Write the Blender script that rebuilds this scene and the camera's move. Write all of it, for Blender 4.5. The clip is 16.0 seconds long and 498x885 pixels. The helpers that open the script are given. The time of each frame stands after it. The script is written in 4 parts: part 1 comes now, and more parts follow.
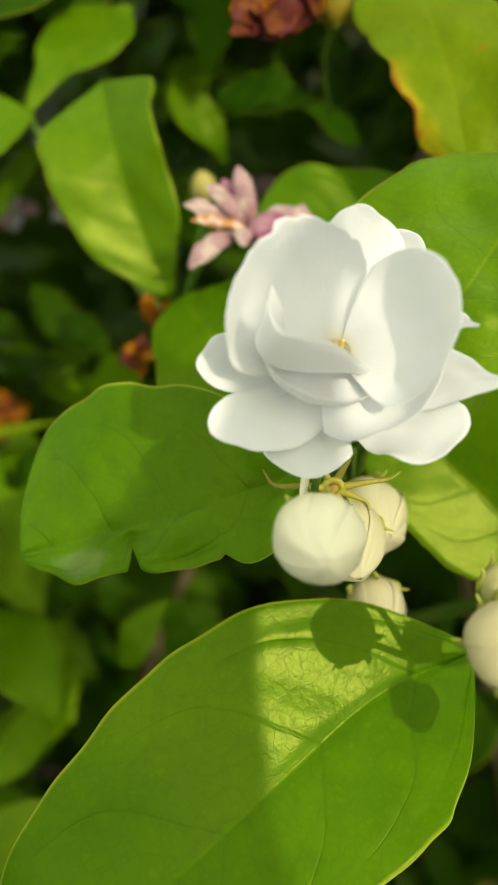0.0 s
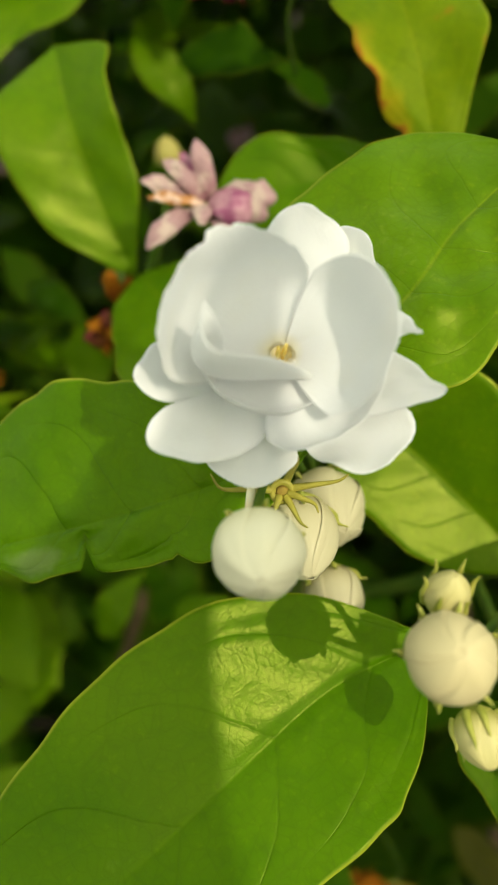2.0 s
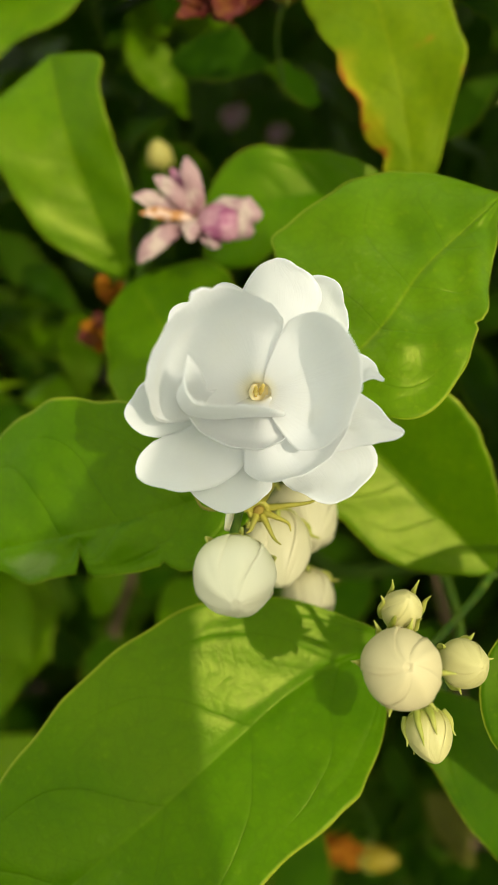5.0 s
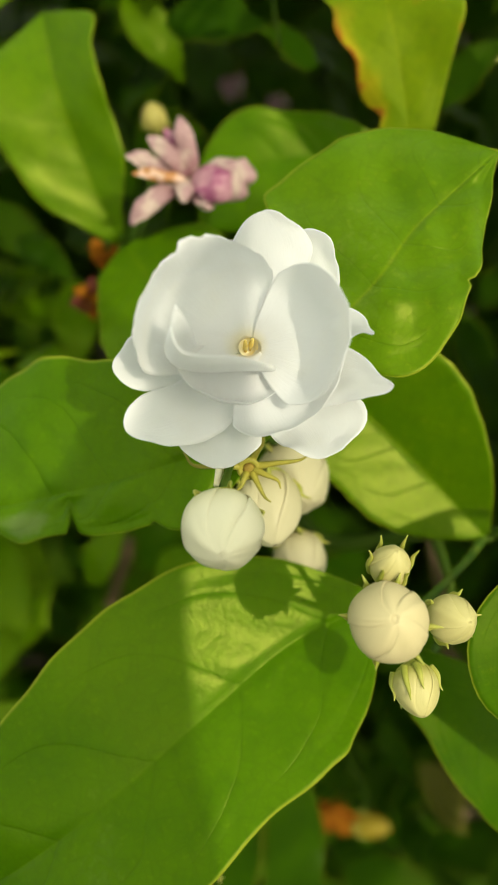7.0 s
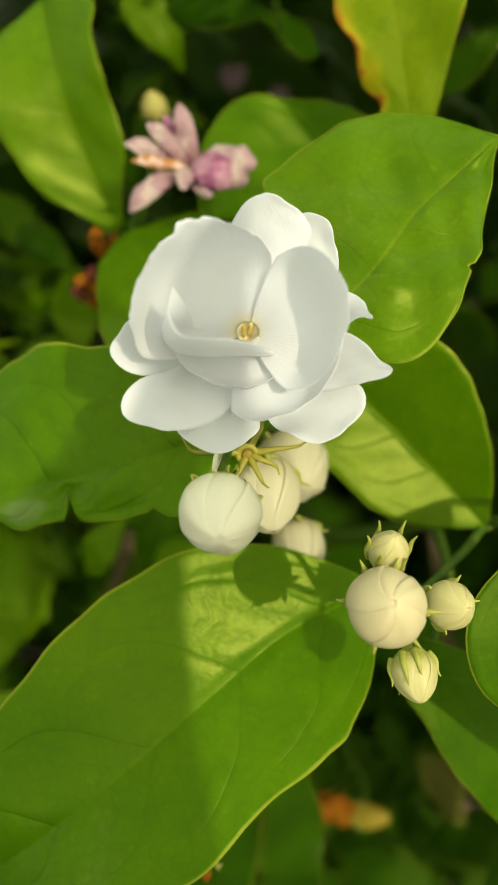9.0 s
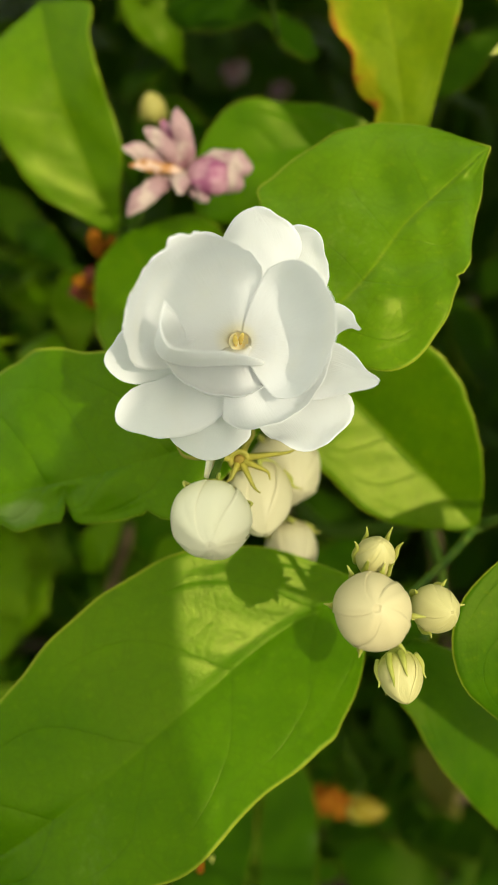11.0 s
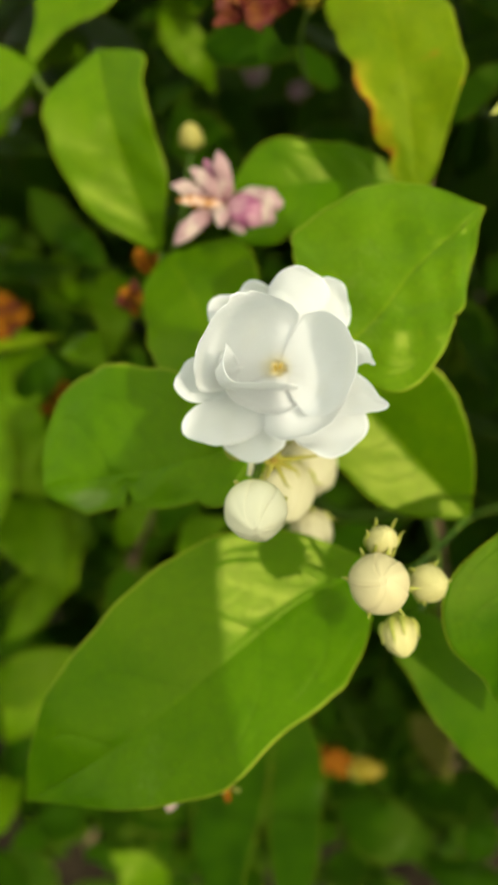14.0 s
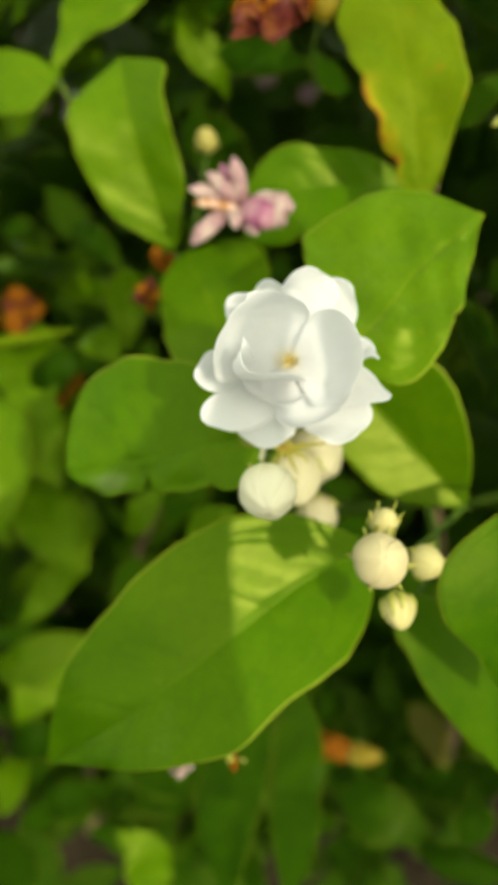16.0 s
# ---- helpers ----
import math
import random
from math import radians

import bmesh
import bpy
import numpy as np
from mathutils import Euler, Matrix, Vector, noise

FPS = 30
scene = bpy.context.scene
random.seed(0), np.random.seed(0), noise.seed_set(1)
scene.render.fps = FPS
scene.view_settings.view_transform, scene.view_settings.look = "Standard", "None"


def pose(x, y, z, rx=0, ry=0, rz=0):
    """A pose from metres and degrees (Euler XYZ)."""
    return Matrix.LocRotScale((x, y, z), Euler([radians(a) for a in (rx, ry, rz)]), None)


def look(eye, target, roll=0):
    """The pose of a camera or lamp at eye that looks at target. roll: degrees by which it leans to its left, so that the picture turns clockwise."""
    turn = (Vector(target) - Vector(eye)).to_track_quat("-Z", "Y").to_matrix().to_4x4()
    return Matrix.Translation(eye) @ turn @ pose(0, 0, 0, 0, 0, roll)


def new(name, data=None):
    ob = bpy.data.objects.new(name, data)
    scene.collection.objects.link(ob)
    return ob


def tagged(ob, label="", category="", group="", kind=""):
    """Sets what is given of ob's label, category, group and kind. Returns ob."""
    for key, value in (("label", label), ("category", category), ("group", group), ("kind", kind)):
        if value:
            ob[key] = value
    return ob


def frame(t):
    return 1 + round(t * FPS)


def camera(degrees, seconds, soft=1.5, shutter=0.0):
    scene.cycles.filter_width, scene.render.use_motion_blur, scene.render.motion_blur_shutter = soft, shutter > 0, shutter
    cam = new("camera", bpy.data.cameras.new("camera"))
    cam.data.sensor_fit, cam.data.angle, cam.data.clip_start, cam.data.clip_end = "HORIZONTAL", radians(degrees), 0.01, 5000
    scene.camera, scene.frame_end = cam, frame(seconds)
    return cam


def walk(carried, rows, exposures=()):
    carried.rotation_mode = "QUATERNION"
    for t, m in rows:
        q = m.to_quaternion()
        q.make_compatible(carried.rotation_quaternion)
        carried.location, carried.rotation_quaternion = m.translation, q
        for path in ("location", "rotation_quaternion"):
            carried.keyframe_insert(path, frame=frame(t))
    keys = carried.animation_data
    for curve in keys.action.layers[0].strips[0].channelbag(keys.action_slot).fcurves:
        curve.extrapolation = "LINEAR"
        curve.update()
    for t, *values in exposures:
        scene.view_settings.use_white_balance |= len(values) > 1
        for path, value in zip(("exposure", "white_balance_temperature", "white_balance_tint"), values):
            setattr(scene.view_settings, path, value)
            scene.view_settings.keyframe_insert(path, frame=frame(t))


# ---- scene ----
cam = camera(37.0, 16.0)
cam.data.dof.use_dof = True
cam.data.dof.focus_distance = 0.096
cam.data.dof.aperture_fstop = 22.0
PATH = [
    (0, (0.00510, 0.00932, 0.79616), (-0.00425, 0.17203, 0.68024), -2.28),
    (0.5, (0.00586, 0.01068, 0.79683), (-0.00281, 0.17145, 0.67819), -2.20),
    (1, (0.00745, 0.01233, 0.79818), (-0.00080, 0.17054, 0.67611), -2.30),
    (1.5, (0.00893, 0.01357, 0.79882), (0.00146, 0.17003, 0.67446), -2.40),
    (2, (0.01065, 0.01478, 0.80048), (0.00350, 0.16921, 0.67361), -2.71),
    (2.5, (0.01179, 0.01508, 0.80247), (0.00529, 0.16880, 0.67468), -2.48),
    (3, (0.01208, 0.01557, 0.80441), (0.00621, 0.16795, 0.67501), -2.05),
    (5.5, (0.01289, 0.01256, 0.81318), (0.00813, 0.15951, 0.67759), -1.37),
    (6, (0.01392, 0.01288, 0.81113), (0.00904, 0.15818, 0.67378), -1.58),
    (6.5, (0.01396, 0.01230, 0.81013), (0.00917, 0.15698, 0.67212), -1.32),
    (7, (0.01380, 0.01112, 0.81007), (0.00914, 0.15570, 0.67196), -1.11),
    (7.5, (0.01379, 0.01088, 0.81007), (0.00888, 0.15519, 0.67168), -1.16),
    (8, (0.01384, 0.01045, 0.81007), (0.00894, 0.15452, 0.67144), -1.05),
    (8.5, (0.01400, 0.01052, 0.80899), (0.00899, 0.15436, 0.67012), -1.12),
    (11, (0.01558, 0.01029, 0.81195), (0.01017, 0.15233, 0.67126), -0.99),
    (11.5, (0.01625, 0.00931, 0.81435), (0.01084, 0.15094, 0.67325), -0.80),
    (12, (0.01694, 0.00819, 0.81733), (0.01124, 0.14912, 0.67554), -0.93),
    (12.5, (0.01614, 0.00645, 0.82051), (0.01048, 0.14651, 0.67785), -0.76),
    (13, (0.01512, 0.00313, 0.82464), (0.00893, 0.14231, 0.68114), -0.75),
    (13.5, (0.01324, -0.00083, 0.82899), (0.00659, 0.13772, 0.68490), -0.57),
    (14, (0.01132, -0.00469, 0.83299), (0.00450, 0.13328, 0.68836), -0.35),
    (14.5, (0.00974, -0.00884, 0.83628), (0.00234, 0.12919, 0.69173), -0.09),
    (15, (0.00867, -0.01154, 0.83814), (0.00095, 0.12655, 0.69366), 0.16),
    (15.5, (0.00889, -0.01270, 0.83867), (0.00120, 0.12534, 0.69415), 0.21),
    (16, (0.01008, -0.01318, 0.83898), (0.00239, 0.12433, 0.69395), 0.17),
]
walk(cam, [(t, look(eye, target, roll)) for t, eye, target, roll in PATH], exposures=((0, 0.76), (1.2, 0.66), (3, 0.61), (8.5, 0.61), (12, 0.65), (16, 0.81)))

# ---- light: hazy late sun over the shrub, open sky ----
# the shrub's own axes: x across it, y up its face, z out of it; millimetres
MM = Matrix(((0.99972, -0.00289, 0.02331, 0.011), (0.01885, 0.69071, -0.72288, 0.086), (-0.01401, 0.72312, 0.69058, 0.755), (0, 0, 0, 1)))
TO_SUN = (MM.to_3x3() @ Vector((0.44, 0.06, 1.0))).normalized()
world = bpy.data.worlds.new("sky")
scene.world = world
world.use_nodes = True
sky = world.node_tree.nodes.new("ShaderNodeTexSky")
sky.sky_type, sky.sun_disc = "NISHITA", False
sky.sun_elevation = math.asin(TO_SUN.z)
sky.sun_rotation = math.atan2(TO_SUN.x, TO_SUN.y)
back = world.node_tree.nodes["Background"]
back.inputs["Strength"].default_value = 0.15
sky.dust_density, sky.air_density = 4.0, 0.8
haze = world.node_tree.nodes.new("ShaderNodeMix")
haze.data_type, haze.blend_type = "RGBA", "MULTIPLY"
haze.inputs["Factor"].default_value, haze.inputs["B"].default_value = 1.0, (1.0, 0.99, 0.82, 1)
world.node_tree.links.new(sky.outputs["Color"], haze.inputs["A"])
thin = world.node_tree.nodes.new("ShaderNodeMix")
thin.data_type = "RGBA"
thin.inputs["Factor"].default_value, thin.inputs["B"].default_value = 0.72, (6.0, 6.25, 4.9, 1)
world.node_tree.links.new(haze.outputs["Result"], thin.inputs["A"])
world.node_tree.links.new(thin.outputs["Result"], back.inputs["Color"])
sun = new("sun", bpy.data.lights.new("sun", "SUN"))
sun.data.energy, sun.data.angle, sun.data.color = 1.75, radians(0.45), (1.0, 0.91, 0.70)
sun.matrix_world = look(TO_SUN * 3, (0, 0, 0))


# ---- materials ----
def nodes_of(name):
    m = bpy.data.materials.new(name)
    m.use_nodes = True
    return m, m.node_tree.nodes, m.node_tree.links


def mathn(nt, op, a, b=None, c=None):
    n = nt.nodes.new("ShaderNodeMath")
    n.operation = op
    for i, v in enumerate((a, b, c)):
        if v is None:
            continue
        if isinstance(v, (int, float)):
            n.inputs[i].default_value = v
        else:
            nt.links.new(v, n.inputs[i])
    return n.outputs[0]


def mix(nt, fac, a, b, mode="MIX"):
    n = nt.nodes.new("ShaderNodeMix")
    n.data_type, n.blend_type = "RGBA", mode
    for sock, v in ((n.inputs["Factor"], fac), (n.inputs["A"], a), (n.inputs["B"], b)):
        if isinstance(v, (int, float)):
            sock.default_value = v
        elif isinstance(v, tuple):
            sock.default_value = (*v, 1)
        else:
            nt.links.new(v, sock)
    return n.outputs["Result"]


def noise_tex(nt, vec, scale, detail=3.0, rough=0.55):
    n = nt.nodes.new("ShaderNodeTexNoise")
    n.inputs["Scale"].default_value, n.inputs["Detail"].default_value, n.inputs["Roughness"].default_value = scale, detail, rough
    nt.links.new(vec, n.inputs["Vector"])
    return n.outputs["Fac"]


def ramp(nt, fac, lo, hi):
    n = nt.nodes.new("ShaderNodeMapRange")
    n.interpolation_type = "SMOOTHSTEP"
    nt.links.new(fac, n.inputs["Value"])
    n.inputs["From Min"].default_value, n.inputs["From Max"].default_value = lo, hi
    return n.outputs["Result"]


def specks(nt, vec, col, scale):
    """A few dark specks of grit, each well under a millimetre."""
    n = nt.nodes.new("ShaderNodeTexVoronoi")
    n.inputs["Scale"].default_value = scale
    nt.links.new(vec, n.inputs["Vector"])
    pick = nt.nodes.new("ShaderNodeSeparateColor")
    nt.links.new(n.outputs["Color"], pick.inputs[0])
    dot = mathn(nt, "MULTIPLY", mathn(nt, "LESS_THAN", n.outputs["Distance"], 0.05), mathn(nt, "GREATER_THAN", pick.outputs[0], 0.88))
    return mix(nt, dot, col, (0.02, 0.018, 0.012))


def leaf_material(name, deep, fresh, glow, veins=5.0, rough=0.34, burnt=None, through_light=0.42, vein_paint=0.26, gloss=0.6, rim=(0.52, 0.52, 0.04), swell=1.0, pale_spot=None):
    """A glossy leaf: blade colour in patches, paler midrib and side veins, fine net relief, light passing through it."""
    m, nodes, links = nodes_of(name)
    nt = m.node_tree
    bsdf = nodes["Principled BSDF"]
    uv = nodes.new("ShaderNodeUVMap").outputs["UV"]
    sep = nodes.new("ShaderNodeSeparateXYZ")
    links.new(uv, sep.inputs[0])
    u, v = sep.outputs["X"], sep.outputs["Y"]
    place = nodes.new("ShaderNodeTexCoord").outputs["Object"]
    half = mathn(nt, "ABSOLUTE", mathn(nt, "SUBTRACT", v, 0.5))
    big = noise_tex(nt, place, 90, 3)
    fine = noise_tex(nt, place, 900, 4)
    rand = nodes.new("ShaderNodeObjectInfo").outputs["Random"]
    # side veins curve towards the tip
    wob = mathn(nt, "MULTIPLY", mathn(nt, "SUBTRACT", big, 0.5), 0.2)
    side = mathn(nt, "ADD", mathn(nt, "SUBTRACT", mathn(nt, "MULTIPLY", u, veins), mathn(nt, "ADD", mathn(nt, "MULTIPLY", half, 1.5), mathn(nt, "MULTIPLY", mathn(nt, "POWER", half, 8.0), 900.0))), wob)
    saw = mathn(nt, "ABSOLUTE", mathn(nt, "SUBTRACT", mathn(nt, "FRACT", side), 0.5))
    vein = mathn(nt, "SUBTRACT", 1.0, ramp(nt, saw, 0.0, 0.03))
    rib = mathn(nt, "SUBTRACT", 1.0, ramp(nt, half, 0.003, 0.014))
    inland = mathn(nt, "SUBTRACT", 1.0, ramp(nt, half, 0.34, 0.43))
    vein = mathn(nt, "MULTIPLY", vein, inland)
    slope = mathn(nt, "SUBTRACT", 1.0, mathn(nt, "MULTIPLY", saw, 2.0))
    pillow = mathn(nt, "MULTIPLY", mathn(nt, "SUBTRACT", 1.0, mathn(nt, "POWER", slope, 2.2)), inland)
    lumps = noise_tex(nt, place, 170, 2)
    net = nodes.new("ShaderNodeTexVoronoi")
    net.feature = "DISTANCE_TO_EDGE"
    net.inputs["Scale"].default_value = 560
    links.new(place, net.inputs["Vector"])
    cells = nodes.new("ShaderNodeTexVoronoi")
    cells.feature = "DISTANCE_TO_EDGE"
    cells.inputs["Scale"].default_value = 200
    links.new(place, cells.inputs["Vector"])
    branch = mathn(nt, "SUBTRACT", 1.0, ramp(nt, cells.outputs["Distance"], 0.0, 0.05))
    netline = mathn(nt, "SUBTRACT", 1.0, ramp(nt, net.outputs["Distance"], 0.0, 0.12))
    col = mix(nt, ramp(nt, big, 0.3, 0.7), deep, fresh)
    col = mix(nt, mathn(nt, "MULTIPLY", rand, 0.35), col, fresh)
    col = mix(nt, mathn(nt, "MULTIPLY", ramp(nt, fine, 0.55, 0.75), 0.25), col, glow)
    pale = mathn(nt, "MULTIPLY", rib, vein_paint)
    col = mix(nt, pale, col, glow)
    thread = mathn(nt, "MAXIMUM", mathn(nt, "MULTIPLY", vein, 0.34), mathn(nt, "MAXIMUM", mathn(nt, "MULTIPLY", branch, 0.28), mathn(nt, "MULTIPLY", netline, 0.20)))
    col = mix(nt, thread, col, tuple(0.55 * c for c in deep))
    mottle = noise_tex(nt, place, 420, 4, 0.65)
    col = mix(nt, mathn(nt, "MULTIPLY", ramp(nt, mottle, 0.38, 0.72), 0.42), col, fresh)
    col = mix(nt, mathn(nt, "MULTIPLY", ramp(nt, mathn(nt, "SUBTRACT", 1.0, mottle), 0.5, 0.75), 0.35), col, tuple(0.7 * c for c in deep))
    edge = ramp(nt, half, 0.487, 0.497)
    col = mix(nt, mathn(nt, "MULTIPLY", edge, 0.5), col, rim)
    bloom = ramp(nt, mathn(nt, "ADD", noise_tex(nt, place, 45, 2), mathn(nt, "MULTIPLY", fine, 0.25)), 0.80, 0.92)
    col = mix(nt, mathn(nt, "MULTIPLY", bloom, 0.06), col, (0.34, 0.40, 0.20))
    if pale_spot:
        # a pale patch at one place of the blade
        du = mathn(nt, "DIVIDE", mathn(nt, "SUBTRACT", u, pale_spot[0]), pale_spot[2])
        dv = mathn(nt, "DIVIDE", mathn(nt, "SUBTRACT", v, pale_spot[1]), pale_spot[3])
        far = mathn(nt, "ADD", mathn(nt, "ADD", mathn(nt, "MULTIPLY", du, du), mathn(nt, "MULTIPLY", dv, dv)), mathn(nt, "MULTIPLY", mathn(nt, "SUBTRACT", mottle, 0.5), 1.6))
        spot_mask = mathn(nt, "SUBTRACT", 1.0, ramp(nt, far, 0.1, 1.0))
        col = mix(nt, mathn(nt, "MULTIPLY", spot_mask, 0.24), col, (0.40, 0.46, 0.22))
    if burnt:
        # scorched margin along one side, with a yellow rim round it
        low, high = burnt
        reach = mathn(nt, "ADD", mathn(nt, "SUBTRACT", v, 0.5), mathn(nt, "MULTIPLY", mathn(nt, "SUBTRACT", noise_tex(nt, place, 130, 3), 0.5), 0.5))
        along = mathn(nt, "MULTIPLY", ramp(nt, u, low - 0.1, low + 0.05), mathn(nt, "SUBTRACT", 1.0, ramp(nt, u, high - 0.05, high + 0.1)))
        col = mix(nt, mathn(nt, "MULTIPLY", ramp(nt, reach, 0.28, 0.50), along), col, (0.46, 0.36, 0.01))
        col = mix(nt, mathn(nt, "MULTIPLY", ramp(nt, reach, 0.43, 0.49), along), col, (0.34, 0.09, 0.012))
        col = mix(nt, mathn(nt, "MULTIPLY", ramp(nt, noise_tex(nt, place, 210, 1), 0.70, 0.78), 0.6), col, (0.34, 0.15, 0.01))
    col = specks(nt, place, col, 260)
    links.new(col, bsdf.inputs["Base Color"])
    bsdf.inputs["Roughness"].default_value = rough
    links.new(mathn(nt, "ADD", rough - 0.04, mathn(nt, "MULTIPLY", big, 0.10)), bsdf.inputs["Roughness"])
    bsdf.inputs["Specular IOR Level"].default_value = gloss
    bsdf.inputs["Specular Tint"].default_value = (0.98, 1.0, 0.20, 1)
    height = mathn(nt, "SUBTRACT", mathn(nt, "ADD", mathn(nt, "ADD", mathn(nt, "MULTIPLY", fine, 0.4), mathn(nt, "MULTIPLY", mottle, 0.5)), mathn(nt, "ADD", mathn(nt, "MULTIPLY", pillow, swell), mathn(nt, "MULTIPLY", lumps, 1.2))), mathn(nt, "ADD", mathn(nt, "ADD", mathn(nt, "MULTIPLY", branch, 0.05), mathn(nt, "MULTIPLY", netline, 0.07)), mathn(nt, "ADD", mathn(nt, "MULTIPLY", vein, 0.35), mathn(nt, "MULTIPLY", rib, 0.35))))
    bump = nodes.new("ShaderNodeBump")
    bump.inputs["Strength"].default_value, bump.inputs["Distance"].default_value = 0.6, 0.00018
    links.new(height, bump.inputs["Height"])
    links.new(bump.outputs["Normal"], bsdf.inputs["Normal"])
    passing = nodes.new("ShaderNodeBsdfTranslucent")
    links.new(mix(nt, 0.6, col, (0.52, 0.80, 0.02)), passing.inputs["Color"])
    links.new(bump.outputs["Normal"], passing.inputs["Normal"])
    both = nodes.new("ShaderNodeMixShader")
    both.inputs["Fac"].default_value = through_light
    links.new(bsdf.outputs[0], both.inputs[1])
    links.new(passing.outputs[0], both.inputs[2])
    links.new(both.outputs[0], nodes["Material Output"].inputs["Surface"])
    return m


def petal_material(name, colour, tint, rough=0.5, through_light=0.3, lines=40, tint_from=0.0, tint_to=0.35, bruise=None, relief=0.0001, gloss=0.35):
    """A thin waxy petal: fine lengthwise lines, a warmer base, light passing through it."""
    m, nodes, links = nodes_of(name)
    nt = m.node_tree
    bsdf = nodes["Principled BSDF"]
    uv = nodes.new("ShaderNodeUVMap").outputs["UV"]
    sep = nodes.new("ShaderNodeSeparateXYZ")
    links.new(uv, sep.inputs[0])
    place = nodes.new("ShaderNodeTexCoord").outputs["Object"]
    big = noise_tex(nt, place, 160, 3)
    fine = noise_tex(nt, place, 1500, 3)
    col = mix(nt, mathn(nt, "SUBTRACT", 1.0, ramp(nt, mathn(nt, "ADD", sep.outputs["X"], mathn(nt, "MULTIPLY", big, 0.1)), tint_from, tint_to)), colour, tint)
    col = mix(nt, mathn(nt, "MULTIPLY", ramp(nt, big, 0.45, 0.8), 0.12), col, tint)
    if bruise:
        col = mix(nt, ramp(nt, noise_tex(nt, place, 240, 3), 0.45, 0.62), col, bruise)
    stretch = nodes.new("ShaderNodeCombineXYZ")
    links.new(mathn(nt, "MULTIPLY", sep.outputs["X"], 3.0), stretch.inputs["X"])
    links.new(mathn(nt, "MULTIPLY", sep.outputs["Y"], float(lines)), stretch.inputs["Y"])
    streak = noise_tex(nt, stretch.outputs[0], 1.0, 3)
    col = specks(nt, place, col, 300)
    links.new(col, bsdf.inputs["Base Color"])
    bsdf.inputs["Roughness"].default_value = rough
    bsdf.inputs["Specular IOR Level"].default_value = gloss
    bump = nodes.new("ShaderNodeBump")
    bump.inputs["Strength"].default_value, bump.inputs["Distance"].default_value = 0.35, relief
    links.new(mathn(nt, "ADD", mathn(nt, "ADD", streak, mathn(nt, "MULTIPLY", big, 2.5)), mathn(nt, "MULTIPLY", fine, 0.4)), bump.inputs["Height"])
    links.new(bump.outputs["Normal"], bsdf.inputs["Normal"])
    passing = nodes.new("ShaderNodeBsdfTranslucent")
    links.new(mix(nt, 0.1, col, tint), passing.inputs["Color"])
    links.new(bump.outputs["Normal"], passing.inputs["Normal"])
    both = nodes.new("ShaderNodeMixShader")
    both.inputs["Fac"].default_value = 0.52 * through_light
    links.new(bsdf.outputs[0], both.inputs[1])
    links.new(passing.outputs[0], both.inputs[2])
    links.new(both.outputs[0], nodes["Material Output"].inputs["Surface"])
    return m


def plain_material(name, a, b, rough=0.55, scale=300, bump_mm=0.1, gloss=0.3):
    m, nodes, links = nodes_of(name)
    nt = m.node_tree
    bsdf = nodes["Principled BSDF"]
    place = nodes.new("ShaderNodeTexCoord").outputs["Object"]
    n = noise_tex(nt, place, scale, 4)
    links.new(mix(nt, ramp(nt, n, 0.3, 0.7), a, b), bsdf.inputs["Base Color"])
    bsdf.inputs["Roughness"].default_value = rough
    bsdf.inputs["Specular IOR Level"].default_value = gloss
    bump = nodes.new("ShaderNodeBump")
    bump.inputs["Strength"].default_value, bump.inputs["Distance"].default_value = 0.5, bump_mm / 1000
    links.new(n, bump.inputs["Height"])
    links.new(bump.outputs["Normal"], bsdf.inputs["Normal"])
    return m


LEAF = leaf_material("leaf_green", (0.043, 0.138, 0.0004), (0.081, 0.194, 0.0005), (0.22, 0.36, 0.004), rough=0.31, gloss=0.34, swell=2.2, vein_paint=0.07, through_light=0.36)
LEAF_PALE_SPOT = leaf_material("leaf_pale_spot", (0.043, 0.138, 0.0004), (0.081, 0.194, 0.0005), (0.22, 0.36, 0.004), rough=0.31, gloss=0.4, swell=2.2, vein_paint=0.07, through_light=0.36, pale_spot=(0.82, 0.77, 0.11, 0.2))
# older, deeper green, darkened further to carry the shade at the lower right
LEAF_MATURE_SHADED = leaf_material("leaf_mature_shaded", (0.023, 0.090, 0.0004), (0.052, 0.136, 0.0005), (0.24, 0.32, 0.006), rough=0.44, gloss=0.2, vein_paint=0.07, through_light=0.3)
# young green, also painted on leaves meant to look sunlit
LEAF_YOUNG_LIT = leaf_material("leaf_young_lit", (0.067, 0.170, 0.0006), (0.112, 0.230, 0.0006), (0.40, 0.46, 0.01), rough=0.34, gloss=0.42, swell=0.4, through_light=0.4)
LEAF_YELLOW = leaf_material("leaf_yellowing", (0.110, 0.200, 0.0006), (0.172, 0.250, 0.0006), (0.40, 0.40, 0.01), rough=0.5, gloss=0.3, burnt=(0.17, 0.42))
# near-black green: the shade inside the shrub is put into the colour
LEAF_SHADE_DARK = leaf_material("leaf_shade_dark", (0.007, 0.034, 0.0005), (0.024, 0.076, 0.0005), (0.11, 0.19, 0.006), rough=0.5, gloss=0.15, through_light=0.28, vein_paint=0.2)
LEAF_DRY = leaf_material("leaf_drying", (0.12, 0.11, 0.02), (0.18, 0.16, 0.03), (0.28, 0.22, 0.09), rough=0.6, vein_paint=0.2)
WHITE = petal_material("petal_white", (0.885, 0.895, 0.91), (0.89, 0.85, 0.66), through_light=1.0, tint_to=0.16, relief=0.00012)
BUD_WHITE = petal_material("bud_white", (0.72, 0.69, 0.49), (0.68, 0.645, 0.33), rough=0.45, through_light=0.15, tint_to=0.7)
